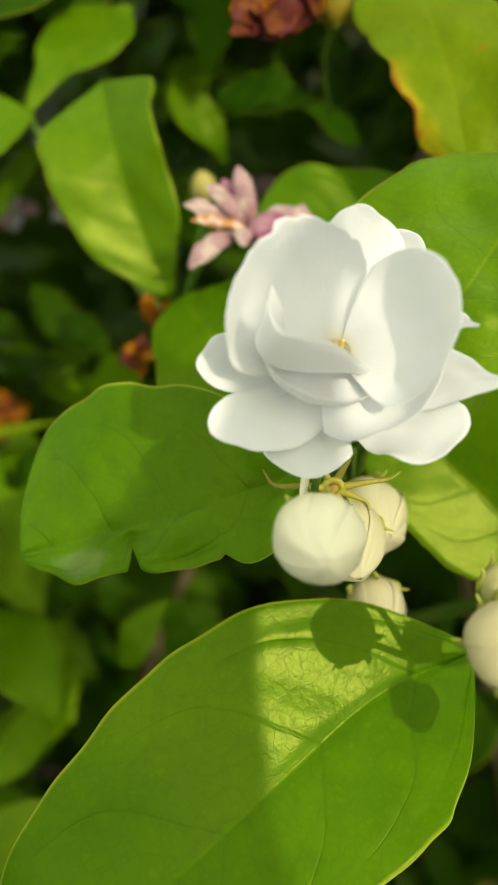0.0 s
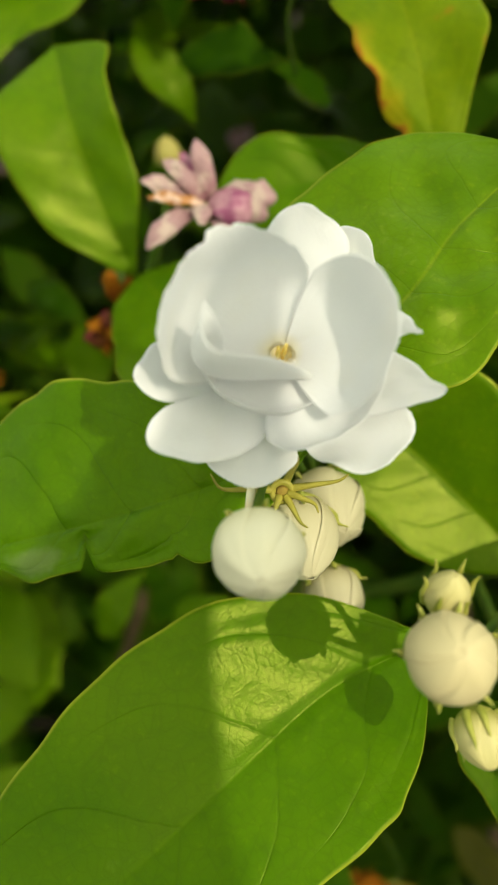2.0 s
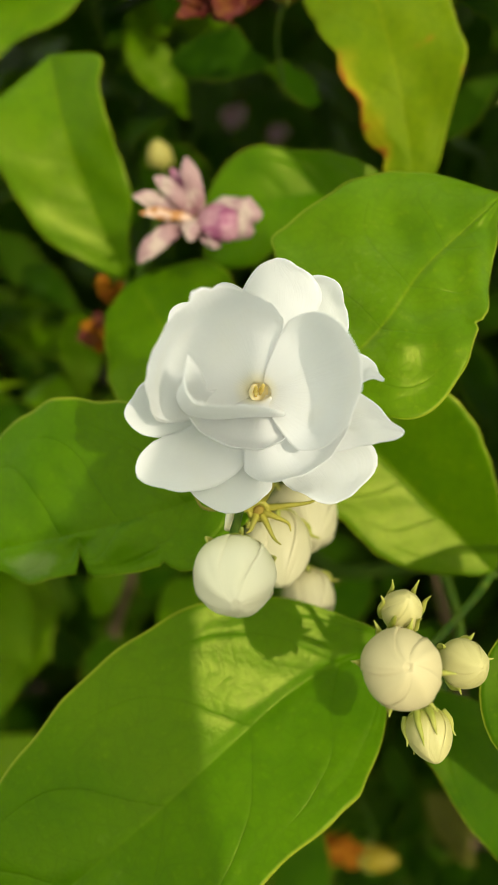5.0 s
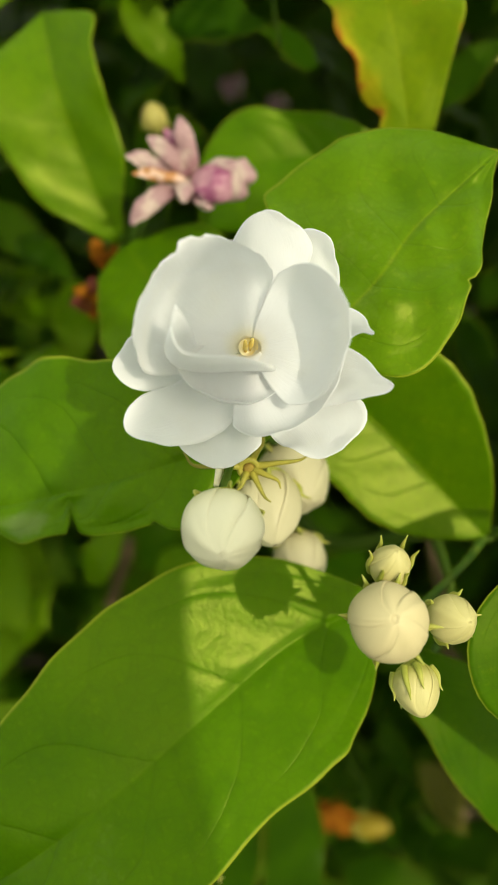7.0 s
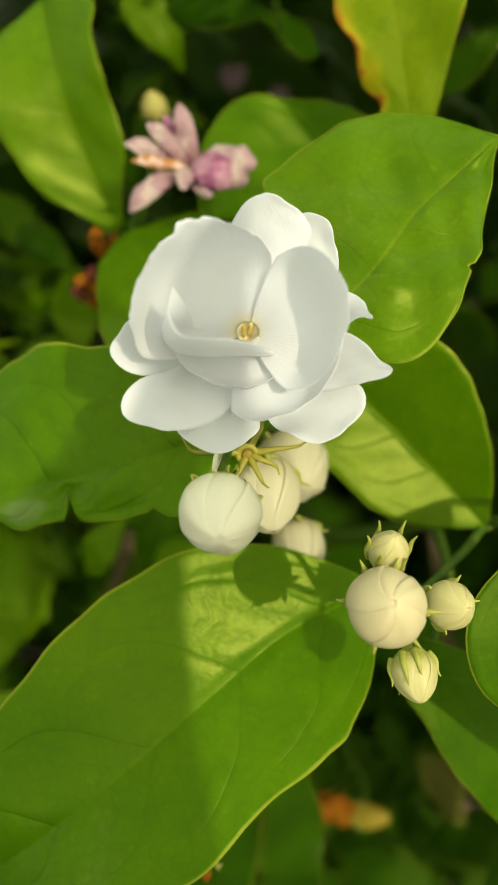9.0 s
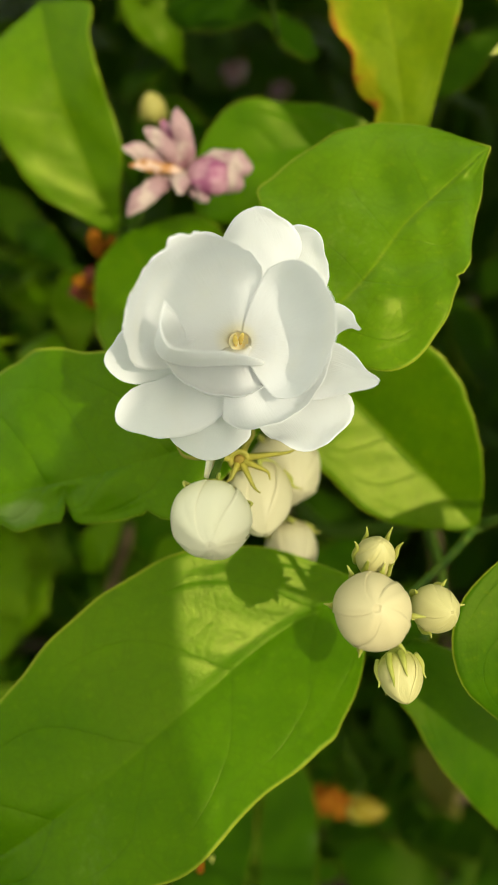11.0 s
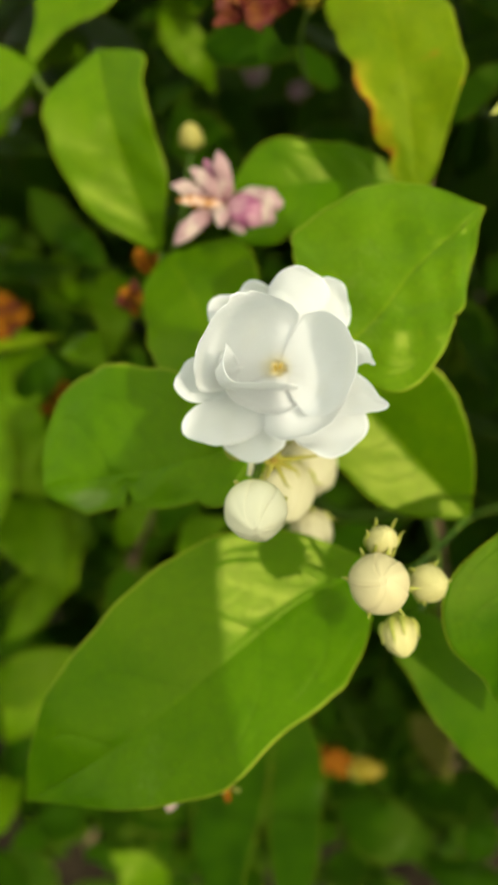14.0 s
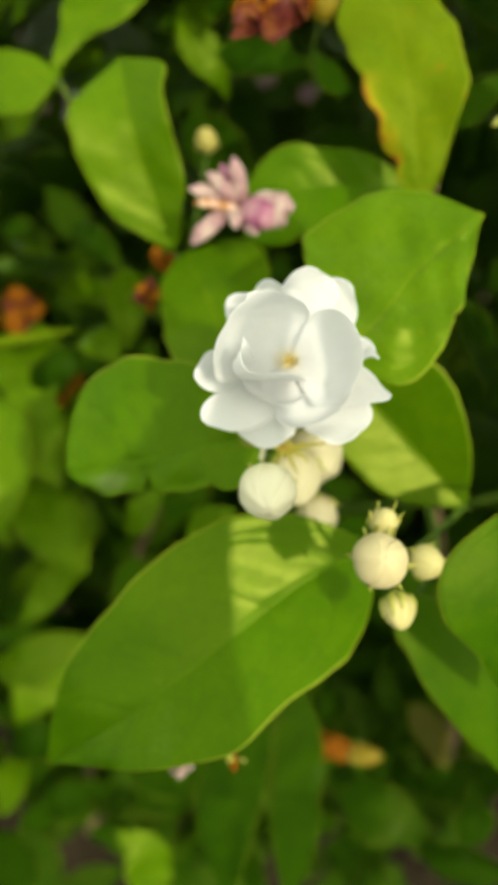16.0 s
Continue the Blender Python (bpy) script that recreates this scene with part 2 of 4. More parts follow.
# pale cream toned down, so the colour holds the shade behind the flower
BUD_PALE_SHADED = petal_material("bud_pale_shaded", (0.52, 0.48, 0.29), (0.49, 0.43, 0.20), rough=0.5, through_light=0.15, tint_to=0.7)
BUD_YELLOW = petal_material("bud_yellow", (0.33, 0.25, 0.014), (0.28, 0.21, 0.010), rough=0.5, through_light=0.6)
BUD_GREENISH = petal_material("bud_greenish", (0.54, 0.49, 0.20), (0.41, 0.405, 0.06), rough=0.45, through_light=0.15, tint_to=0.6)
BUD_LEMON = petal_material("bud_lemon", (0.52, 0.46, 0.12), (0.42, 0.40, 0.06), rough=0.5, through_light=0.4)
BUD_CREAM = petal_material("bud_cream", (0.58, 0.505, 0.275), (0.44, 0.415, 0.085), rough=0.45, through_light=0.15, tint_to=0.6)
PINK = petal_material("petal_fading_pink", (0.44, 0.27, 0.275), (0.34, 0.15, 0.17), rough=0.6, through_light=0.5, bruise=(0.56, 0.43, 0.37), tint_to=0.6)
RUST_PETAL = petal_material("petal_browning", (0.46, 0.20, 0.05), (0.42, 0.18, 0.06), rough=0.6, through_light=0.4, bruise=(0.72, 0.52, 0.40))
MAUVE = petal_material("petal_mauve", (0.34, 0.09, 0.19), (0.38, 0.13, 0.20), rough=0.6, through_light=0.4, bruise=(0.50, 0.26, 0.31))
WITHERED = petal_material("petal_withered", (0.085, 0.014, 0.010), (0.17, 0.05, 0.018), rough=0.5, through_light=0.1, bruise=(0.15, 0.05, 0.012), gloss=0.12)
SEPAL = plain_material("sepal_green", (0.28, 0.31, 0.04), (0.40, 0.39, 0.08), 0.5)
STEM = plain_material("stem_green", (0.045, 0.105, 0.005), (0.09, 0.145, 0.010), 0.6)
TWIG = plain_material("twig_bark", (0.10, 0.07, 0.035), (0.22, 0.15, 0.07), 0.8, 500, 0.3)
RUST = plain_material("dried_orange", (0.15, 0.035, 0.002), (0.28, 0.115, 0.004), 0.8, 420, 0.3, 0.08)
CALYX = plain_material("calyx_yellow", (0.25, 0.24, 0.03), (0.36, 0.32, 0.045), 0.5)
THROAT_CREAM = plain_material("throat_cream", (0.92, 0.87, 0.62), (0.90, 0.80, 0.46), 0.6, 500)
SCAR = plain_material("scar_brown", (0.20, 0.13, 0.02), (0.30, 0.22, 0.03), 0.7, 600)
ANTHER = plain_material("anther_yellow", (0.75, 0.52, 0.08), (0.82, 0.66, 0.20), 0.6, 900)
SOIL = plain_material("soil", (0.012, 0.009, 0.005), (0.030, 0.022, 0.012), 0.95, 30, 6, 0.08)


# ---- building blocks (all in the shrub's millimetres) ----
def place(p):
    """A point of the shrub, in metres of the world."""
    p = Vector(p)
    return MM @ (p / 1000)


def thing(name, base, label, category, group="", kind=""):
    e = new(name)
    e.empty_display_size = 0.005
    e.location = place(base)
    tagged(e, label, category, group, kind)
    e["base"] = tuple(base)
    return e


def home(ob):
    while ob.parent:
        ob = ob.parent
    return Vector(ob["base"])


def part(name, verts, faces, material, parent, label="", uvs=None):
    """One mesh under a thing or a part; verts in the shrub's millimetres."""
    o = home(parent)
    turn = MM.to_3x3()
    me = bpy.data.meshes.new(name)
    me.from_pydata([tuple(turn @ ((Vector(v) - o) / 1000)) for v in verts], [], faces)
    me.polygons.foreach_set("use_smooth", [True] * len(me.polygons))
    if uvs is not None:
        layer = me.uv_layers.new(name="UVMap")
        idx = np.empty(len(me.loops), dtype=np.int32)
        me.loops.foreach_get("vertex_index", idx)
        layer.data.foreach_set("uv", np.asarray(uvs, dtype=np.float32)[idx].ravel())
    me.materials.append(material)
    me.update()
    ob = new(name, me)
    ob.parent = parent
    if label:
        tagged(ob, label)
    return ob


def spline(pts, u):
    """A smooth curve through pts at the fractions u of its length."""
    pts = np.array(pts, float)
    n = len(pts)
    d = np.concatenate([[0], np.cumsum(np.linalg.norm(np.diff(pts, axis=0), axis=1))])
    d /= d[-1]
    m = np.array([(pts[min(i + 1, n - 1)] - pts[max(i - 1, 0)]) / (d[min(i + 1, n - 1)] - d[max(i - 1, 0)]) for i in range(n)])
    u = np.asarray(u, float)
    i = np.clip(np.searchsorted(d, u) - 1, 0, n - 2)
    h = (d[i + 1] - d[i])[:, None]
    s = ((u - d[i]) / (d[i + 1] - d[i]))[:, None]
    return (2 * s**3 - 3 * s**2 + 1) * pts[i] + (s**3 - 2 * s**2 + s) * h * m[i] + (-2 * s**3 + 3 * s**2) * pts[i + 1] + (s**3 - s**2) * h * m[i + 1]


def smooth_profile(values, u):
    """A rounded curve through evenly spaced values."""
    x = np.linspace(0, 1, len(values))
    return np.maximum(spline(np.stack([x, np.asarray(values, float), x * 0], 1) * [1e4, 1, 1], u)[:, 1], 0.0)


def sheet(grid, uvs, thick):
    """A closed thin sheet from a grid of points (n, m, 3): a top, a bottom, and a rim round it."""
    n, m, _ = grid.shape
    du, dv = np.gradient(grid, axis=0), np.gradient(grid, axis=1)
    nor = np.cross(du, dv)
    nor /= np.maximum(np.linalg.norm(nor, axis=2), 1e-9)[..., None]
    edge = np.ones((n, m, 1))
    edge[0, :], edge[-1, :], edge[:, 0], edge[:, -1] = 0.35, 0.35, 0.35, 0.35
    top, low = grid + nor * thick / 2 * edge, grid - nor * thick / 2 * edge
    verts = np.concatenate([top.reshape(-1, 3), low.reshape(-1, 3)])
    k = n * m
    faces = []
    for i in range(n - 1):
        for j in range(m - 1):
            a, b, c, d = i * m + j, i * m + j + 1, (i + 1) * m + j + 1, (i + 1) * m + j
            faces += [(a, d, c, b), (k + a, k + b, k + c, k + d)]
    ring = [j for j in range(m)] + [i * m + m - 1 for i in range(1, n)] + [(n - 1) * m + j for j in range(m - 2, -1, -1)] + [i * m for i in range(n - 2, 0, -1)]
    for a, b in zip(ring, ring[1:] + ring[:1]):
        faces.append((a, b, k + b, k + a))
    return verts.tolist(), faces, np.concatenate([uvs.reshape(-1, 2), uvs.reshape(-1, 2)])


def blade_grid(mid, left, right, lift=(0, 0), power=1.0, wave=0.0, seed=0, bites=(), quilt=0.0, veins=5.0, nu=56, nv=28, blunt=0.0, rumple=0.0):
    """A leaf or petal: its midrib, the half widths along it, and how the two halves rise (mm a mm)."""
    u = 1 - (1 - np.linspace(0, 1, nu)) ** (2.0 if blunt else 1.35)
    if blunt:
        left, right = [*left[:-1], left[-2] * 0.9], [*right[:-1], right[-2] * 0.9]
    c = spline(mid, u)
    t = np.gradient(spline(mid, np.linspace(0, 1, 60)), axis=0)
    t = np.stack([np.interp(u, np.linspace(0, 1, 60), t[:, k]) for k in range(3)], 1)
    perp = np.stack([-t[:, 1], t[:, 0]], 1)
    perp /= np.linalg.norm(perp, axis=1)[:, None]
    v = np.linspace(-1, 1, nv)
    wl, wr = smooth_profile(left, u), smooth_profile(right, u)
    if blunt:
        end = np.sqrt(np.maximum(1 - (np.maximum(u - 1 + blunt, 0) / blunt) ** 2, 0))
        wl, wr = wl * end, wr * end
    rng = np.random.RandomState(seed + 11)
    ph = rng.rand(8) * 6.28
    for side, at, deep, wide in bites:
        w = wl if side > 0 else wr
        w *= 1 - deep * np.exp(-((u - at) / wide) ** 2)
    # irregular margin
    for w, k in ((wl, 0), (wr, 3)):
        w *= 1 + 0.012 * np.sin(u * 23 + ph[k]) + 0.007 * np.sin(u * 51 + ph[k + 1])
    g = np.zeros((nu, nv, 3))
    uv = np.zeros((nu, nv, 2))
    for j, s in enumerate(v):
        w, l = (wl, lift[0]) if s > 0 else (wr, lift[1])
        a = abs(s)
        d = w * a
        g[:, j, :2] = c[:, :2] + perp * (np.sign(s) * d)[:, None]
        z = c[:, 2] + l * w * a**power
        if wave:
            z = z + wave * a**2 * (np.sin(u * 13 + ph[5] + (1 if s > 0 else 2.3)) + 0.5 * np.sin(u * 29 + ph[6]))
        if quilt:
            f = u * veins - a * 0.75 - (a / 2) ** 8 * 900
            z = z + quilt * (0.5 - np.abs(np.cos(np.pi * f)) ** 3) * min(1, a * 5) * max(0, 1 - (a / 0.85) ** 2) * np.sin(np.pi * u) ** 0.5 - quilt * 0.6 * np.exp(-(a / 0.05) ** 2)
        if rumple:
            for k in range(4):
                z = z + rumple * 0.45 * np.sin(u * (7 + 5 * k) + s * (2.2 + 1.7 * k) * (-1) ** k + ph[k] * 2) * np.sin(np.pi * u)
        g[:, j, 2] = z
        uv[:, j, 0], uv[:, j, 1] = u, 0.5 + s / 2
    return g, uv


def tube(points, radii, sides=10, steps=24, closed=True):
    """A rounded stem through points, with radii along it."""
    u = np.linspace(0, 1, steps)
    c = spline(points, u)
    r = np.interp(u, np.linspace(0, 1, len(radii)), radii)
    t = np.gradient(c, axis=0)
    t /= np.linalg.norm(t, axis=1)[:, None]
    ref = np.array([0.3, 0.2, 1.0]) if abs(t[:, 2]).mean() < 0.8 else np.array([1.0, 0.2, 0.1])
    a = np.cross(t, ref)
    a /= np.linalg.norm(a, axis=1)[:, None]
    b = np.cross(t, a)
    verts, faces = [], []
    for i in range(steps):
        for k in range(sides):
            th = 2 * math.pi * k / sides
            verts.append(tuple(c[i] + r[i] * (math.cos(th) * a[i] + math.sin(th) * b[i])))
    for i in range(steps - 1):
        for k in range(sides):
            k2 = (k + 1) % sides
            faces.append((i * sides + k, i * sides + k2, (i + 1) * sides + k2, (i + 1) * sides + k))
    if closed:
        faces += [tuple(range(sides))[::-1], tuple(range((steps - 1) * sides, steps * sides))]
    return verts, faces


def leaf(parent, material, label="", name="leaf", thick=0.32, **shape):
    g, uv = blade_grid(**shape)
    v, f, w = sheet(g, uv, thick)
    return part(name, v, f, material, parent, label, w)


def petal(parent, material=None, label="", thick=0.13, **shape):
    shape.setdefault("power", 2.0)
    shape.setdefault("blunt", 0.22)
    shape.setdefault("rumple", 0.16)
    shape.setdefault("wave", 0.2)
    shape.setdefault("nu", 30)
    shape.setdefault("nv", 22)
    return leaf(parent, material or WHITE, label, "petal", thick, **shape)


def cup_petal(parent, axis, phi, half, r, z, material=None, skew=(0, 0), rim=0.45, ragged=0.0, seed=0, thick=0.13, label="", nu=40, nv=64, notch=None, flare=None):
    """A petal of a cup round axis: its mid angle and half angle (degrees), radius and height from the throat to the rim,
    and how radius and height change across it."""
    s = np.linspace(0, 1, nu)
    t = np.linspace(-1, 1, nv)
    g = np.zeros((nu, nv, 3))
    uv = np.zeros((nu, nv, 2))
    rng = np.random.RandomState(seed)
    ph = rng.rand(4) * 6.28
    for j, b in enumerate(t):
        top = 1 - rim * abs(b) ** 3.2 + ragged * (0.5 * math.sin(9 * b + ph[0]) + 0.35 * math.sin(21 * b + ph[1]))
        if notch:
            top -= notch[1] * math.exp(-((b - notch[0]) / notch[2]) ** 2) + 0.05 * math.sin(37 * b + ph[3]) * math.sin(11 * b + ph[2])
        ss = s * top
        rr = np.interp(ss, np.linspace(0, 1, 21), smooth_profile(r, np.linspace(0, 1, 21))) * (1 + skew[0] * b)
        zz = np.interp(ss, np.linspace(0, 1, 21), spline(np.stack([np.linspace(0, 1e4, len(z)), z, np.zeros(len(z))], 1), np.linspace(0, 1, 21))[:, 1]) + skew[1] * b * ss
        if flare:
            rr = rr + flare[2] * math.exp(-((b - flare[0]) / flare[1]) ** 2) * np.maximum(ss - 0.72, 0) / 0.28
            zz = zz - 0.35 * flare[2] * math.exp(-((b - flare[0]) / flare[1]) ** 2) * (np.maximum(ss - 0.72, 0) / 0.28) ** 2
        an = radians(phi) + radians(half) * b * (1 + 0.4 * (1 - ss))
        g[:, j, 0] = axis[0] + rr * np.cos(an)
        g[:, j, 1] = axis[1] + rr * np.sin(an)
        crease = 0.10 * np.sin(7 * b + 2.2 * ss + ph[2]) * ss + 0.07 * np.sin(17 * b - 3 * ss + ph[3]) * ss**2
        g[:, j, 0] -= crease * np.cos(an)
        g[:, j, 1] -= crease * np.sin(an)
        g[:, j, 2] = axis[2] + zz + 0.6 * crease
        uv[:, j, 0], uv[:, j, 1] = ss, 0.5 + b / 2
    v, f, w = sheet(g, uv, thick)
    return part("petal", v, f, material or WHITE, parent, label, w)


def loft_petal(parent, rows, material=None, thick=0.13, nu=36, nv=44, label=""):
    """A petal through rows of points, from its base to its rim."""
    across = np.array([spline(r, np.linspace(0, 1, nv)) for r in rows])
    g = np.stack([spline(across[:, j], np.linspace(0, 1, nu)) for j in range(nv)], 1)
    uv = np.stack(np.meshgrid(np.linspace(0, 1, nu), np.linspace(0, 1, nv), indexing="ij"), 2)
    v, f, w = sheet(g, uv, thick)
    return part("petal", v, f, material or WHITE, parent, label, w)


def revolve(profile, origin, direction, sides=32, dent=None):
    """A round body: (distance along, radius) pairs about direction from origin."""
    z = Vector(direction).normalized()
    x = z.orthogonal().normalized()
    y = z.cross(x)
    verts, faces, uvs = [], [], []
    n = len(profile)
    for i, (h, r) in enumerate(profile):
        for k in range(sides):
            th = 2 * math.pi * k / sides
            rr = r * (dent(i / (n - 1), th) if dent else 1)
            verts.append(tuple(Vector(origin) + z * h + x * (rr * math.cos(th)) + y * (rr * math.sin(th))))
            uvs.append((i / (n - 1), k / sides))
    for i in range(n - 1):
        for k in range(sides):
            k2 = (k + 1) % sides
            faces.append((i * sides + k, i * sides + k2, (i + 1) * sides + k2, (i + 1) * sides + k))
    faces += [tuple(range(sides))[::-1], tuple(range((n - 1) * sides, n * sides))]
    return verts, faces, uvs


# ---- ground ----
me = bpy.data.meshes.new("ground")
bm = bmesh.new()
bmesh.ops.create_grid(bm, x_segments=60, y_segments=60, size=1)
for v in bm.verts:
    k = max(abs(v.co.x), abs(v.co.y))
    s = 0.8 + 2000 * k**6
    v.co = Vector((v.co.x * s, v.co.y * s + 0.3, 0.012 * noise.noise(Vector((v.co.x * 9, v.co.y * 9, 0)))))
bm.to_mesh(me)
bm.free()
me.materials.append(SOIL)
tagged(new("ground", me), "dark bare soil under the jasmine shrub", "soil", kind="structure")

# ---- the jasmine shrub: stems and large leaves ----
shrub = thing("jasmine_shrub", (20, -40, -330), "leafy jasmine shrub with broad glossy bright green leaves", "shrub")
HERO = dict(nu=84, nv=56, quilt=0.3, wave=0.3, rumple=0.12)
leaf(shrub, LEAF, "broad glossy green leaf with a raised net of veins", mid=[(22.2, -38.2, -30.5), (7.5, -44, -26.6), (-9, -56.5, -21.4), (-18, -63.6, -18.8), (-32, -74.7, -19.2), (-47.2, -86.6, -27)],
     left=[1.0, 11.8, 15.8, 16.2, 15.6, 15.6, 16.2, 14.6, 12.0, 9.2, 5.8, 2.7, 0.0], right=[1.5, 8.2, 14.5, 19.8, 22.2, 22.5, 22.0, 20.9, 18.9, 16.1, 12.1, 6.6, 0.0], lift=(0.5, 0.0), power=1.05, seed=1, **{**HERO, "quilt": 0.6})
leaf(shrub, LEAF_PALE_SPOT, "blunt glossy leaf with a notched, nibbled margin", mid=[(4.3, -9, -22), (-4, -12.7, -20), (-14.4, -16.2, -21), (-27.3, -19.8, -25), (-45.5, -23.6, -31)],
     left=[1.0, 3.5, 6.0, 8.5, 9.8, 8.0, 8.0, 7.5, 6.2, 6.0, 6.5, 4.5, 0.0], right=[1.0, 4.8, 8.8, 12.5, 16.2, 18.5, 20.2, 21.5, 21.5, 20.8, 19.0, 16.0, 0.0], lift=(0.12, -0.06), seed=2, blunt=0.17, bites=[(1, 0.655, 0.62, 0.011), (1, 0.40, 0.12, 0.012)], **{**HERO, "quilt": 0.7, "rumple": 0.5})
leaf(shrub, LEAF_YOUNG_LIT, "broad pointed leaf standing behind the open flower", mid=[(9.1, 2, -14), (17.8, 9.8, -14), (25.5, 19.9, -16), (37.7, 31.1, -18)],
     left=[1.0, 8.0, 14.8, 18.8, 20.2, 22.0, 21.2, 19.8, 18.5, 16.5, 13.8, 9.0, 0.0], right=[1.0, 7.8, 12.5, 13.2, 12.5, 11.8, 11.0, 10.5, 9.2, 7.2, 4.8, 2.0, 0.0], lift=(-0.42, 0.28), seed=3, bites=[(-1, 0.5, 0.08, 0.01)], **{**HERO, "quilt": 0.6, "rumple": 0.8})
leaf(shrub, LEAF_YOUNG_LIT, "young yellow-green leaf below the flower", mid=[(45.8, -29.8, -50.5), (33, -16.5, -49.6), (23, -6.6, -49), (12, 4, -50)],
     left=[1.0, 7.0, 11.5, 13.5, 14.0, 13.8, 13.2, 10.0, 0.0], right=[1.0, 5.8, 9.4, 12.4, 14.2, 15.0, 14.2, 10.0, 0.0], lift=(0.11, 0.8), seed=4, wave=0.15, quilt=0.1, rumple=0.12)
leaf(shrub, LEAF_YELLOW, "yellowing leaf with a scorched, crinkled margin", mid=[(33, 41.3, -56), (30.7, 56.9, -52), (26.1, 75.6, -50), (20.5, 107, -62)],
     left=[1.0, 5.6, 8.1, 10.8, 11.9, 12.9, 12.8, 6.4, 0.0], right=[1.0, 5.3, 8.7, 12.8, 13.4, 12.6, 8.7, 4.3, 0.0], lift=(-0.1, 0.2), seed=5, wave=1.3, quilt=0.2, rumple=0.5, bites=[(1, 0.18, 0.30, 0.03), (1, 0.33, 0.16, 0.035), (1, 0.47, 0.12, 0.03), (1, 0.6, 0.06, 0.02)])
leaf(shrub, LEAF_YOUNG_LIT, "shiny leaf folded lengthwise along its midrib", mid=[(-30.1, 35.3, -84), (-36.5, 50.5, -78), (-42, 67, -72), (-45.8, 84, -74)],
     left=[1.0, 7.0, 12.2, 14.6, 15.8, 16.2, 15.6, 9.5, 0.0], right=[0.8, 4.6, 8.6, 9.8, 10.0, 10.0, 10.6, 11.5, 0.0], lift=(0.16, 0.6), seed=6, wave=0.4, quilt=0.15, rumple=0.3)
leaf(shrub, LEAF, mid=[(33.6, 54.5, -80), (14.6, 52.7, -76), (-0.6, 49.1, -76), (-11.1, 37.9, -82)],
     left=[1.0, 4.2, 7.3, 10.5, 13.6, 13.3, 11.6, 9.9, 0.0], right=[1.0, 6.0, 8.9, 9.9, 11.0, 12.3, 9.2, 4.9, 0.0], lift=(0.3, 0.1), seed=7, wave=0.5)
leaf(shrub, LEAF_YOUNG_LIT, mid=[(-27.7, 33.4, -78), (-18.6, 19, -62), (-13.1, 5.4, -50), (-9.9, -5.4, -45)],
     left=[1.0, 15.0, 18.3, 18.2, 15.8, 11.9, 7.9, 4.0, 0.0], right=[1.0, 8.7, 11.0, 12.2, 12.8, 13.3, 12.2, 7.0, 0.0], lift=(-0.2, 0.3), seed=8, wave=0.4)
leaf(shrub, LEAF_MATURE_SHADED, mid=[(52.1, -23.5, -18), (44.4, -34.1, -13), (42.9, -46.2, -13), (55.5, -71.2, -28)],
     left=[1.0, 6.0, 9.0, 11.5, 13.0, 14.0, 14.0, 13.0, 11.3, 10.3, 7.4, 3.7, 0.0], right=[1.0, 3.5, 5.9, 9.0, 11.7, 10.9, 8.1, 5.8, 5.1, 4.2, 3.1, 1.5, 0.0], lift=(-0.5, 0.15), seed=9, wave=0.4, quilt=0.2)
leaf(shrub, LEAF_MATURE_SHADED, mid=[(30.9, -49.2, -40), (39.3, -62, -40), (50.5, -79.1, -44), (65.3, -103.3, -52)],
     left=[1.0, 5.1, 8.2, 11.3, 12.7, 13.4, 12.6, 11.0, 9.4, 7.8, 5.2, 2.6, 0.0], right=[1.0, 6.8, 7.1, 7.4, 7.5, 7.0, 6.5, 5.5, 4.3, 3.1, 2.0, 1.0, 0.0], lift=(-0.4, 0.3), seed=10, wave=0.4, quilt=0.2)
leaf(shrub, LEAF_SHADE_DARK, mid=[(3.3, -109.8, -130), (-5.5, -143.6, -135), (-10.9, -172.3, -140), (-7.8, -209.9, -150)],
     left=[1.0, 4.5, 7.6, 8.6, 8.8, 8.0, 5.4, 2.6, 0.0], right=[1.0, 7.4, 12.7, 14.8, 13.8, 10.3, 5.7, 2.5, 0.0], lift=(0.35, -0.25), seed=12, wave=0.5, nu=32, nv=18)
leaf(shrub, LEAF_SHADE_DARK, mid=[(11.5, -102.7, -140), (15.2, -136.8, -145), (14.5, -165.9, -150), (14.6, -211.2, -160)],
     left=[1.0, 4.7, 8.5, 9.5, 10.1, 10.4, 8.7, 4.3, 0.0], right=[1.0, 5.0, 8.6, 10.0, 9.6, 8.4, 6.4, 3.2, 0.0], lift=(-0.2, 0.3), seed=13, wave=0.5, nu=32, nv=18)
leaf(shrub, LEAF_YOUNG_LIT, mid=[(-68.1, 87.8, -90), (-61, 97.6, -90), (-53.5, 108.4, -92), (-42.8, 120, -95)],
     left=[1.0, 3.1, 5.6, 8.6, 9.9, 11.0, 9.0, 4.5, 0.0], right=[1.0, 1.6, 2.1, 3.9, 6.2, 7.2, 7.2, 5.8, 0.0], lift=(0.1, -0.1), seed=14, wave=0.4)
leaf(shrub, LEAF_YOUNG_LIT, mid=[(-66.4, 86.3, -90), (-74.8, 85.1, -88), (-87, 84, -90), (-100.6, 80.8, -95)],
     left=[1.0, 6.7, 11.2, 11.4, 11.5, 10.7, 9.9, 6.0, 0.0], right=[1.0, 4.1, 6.1, 7.2, 8.2, 8.9, 7.5, 3.7, 0.0], lift=(0.1, -0.1), seed=15, wave=0.4)


def stem(points, radii, material=STEM, name="stem"):
    v, f = tube(points, radii)
    return part(name, v, f, material, shrub)


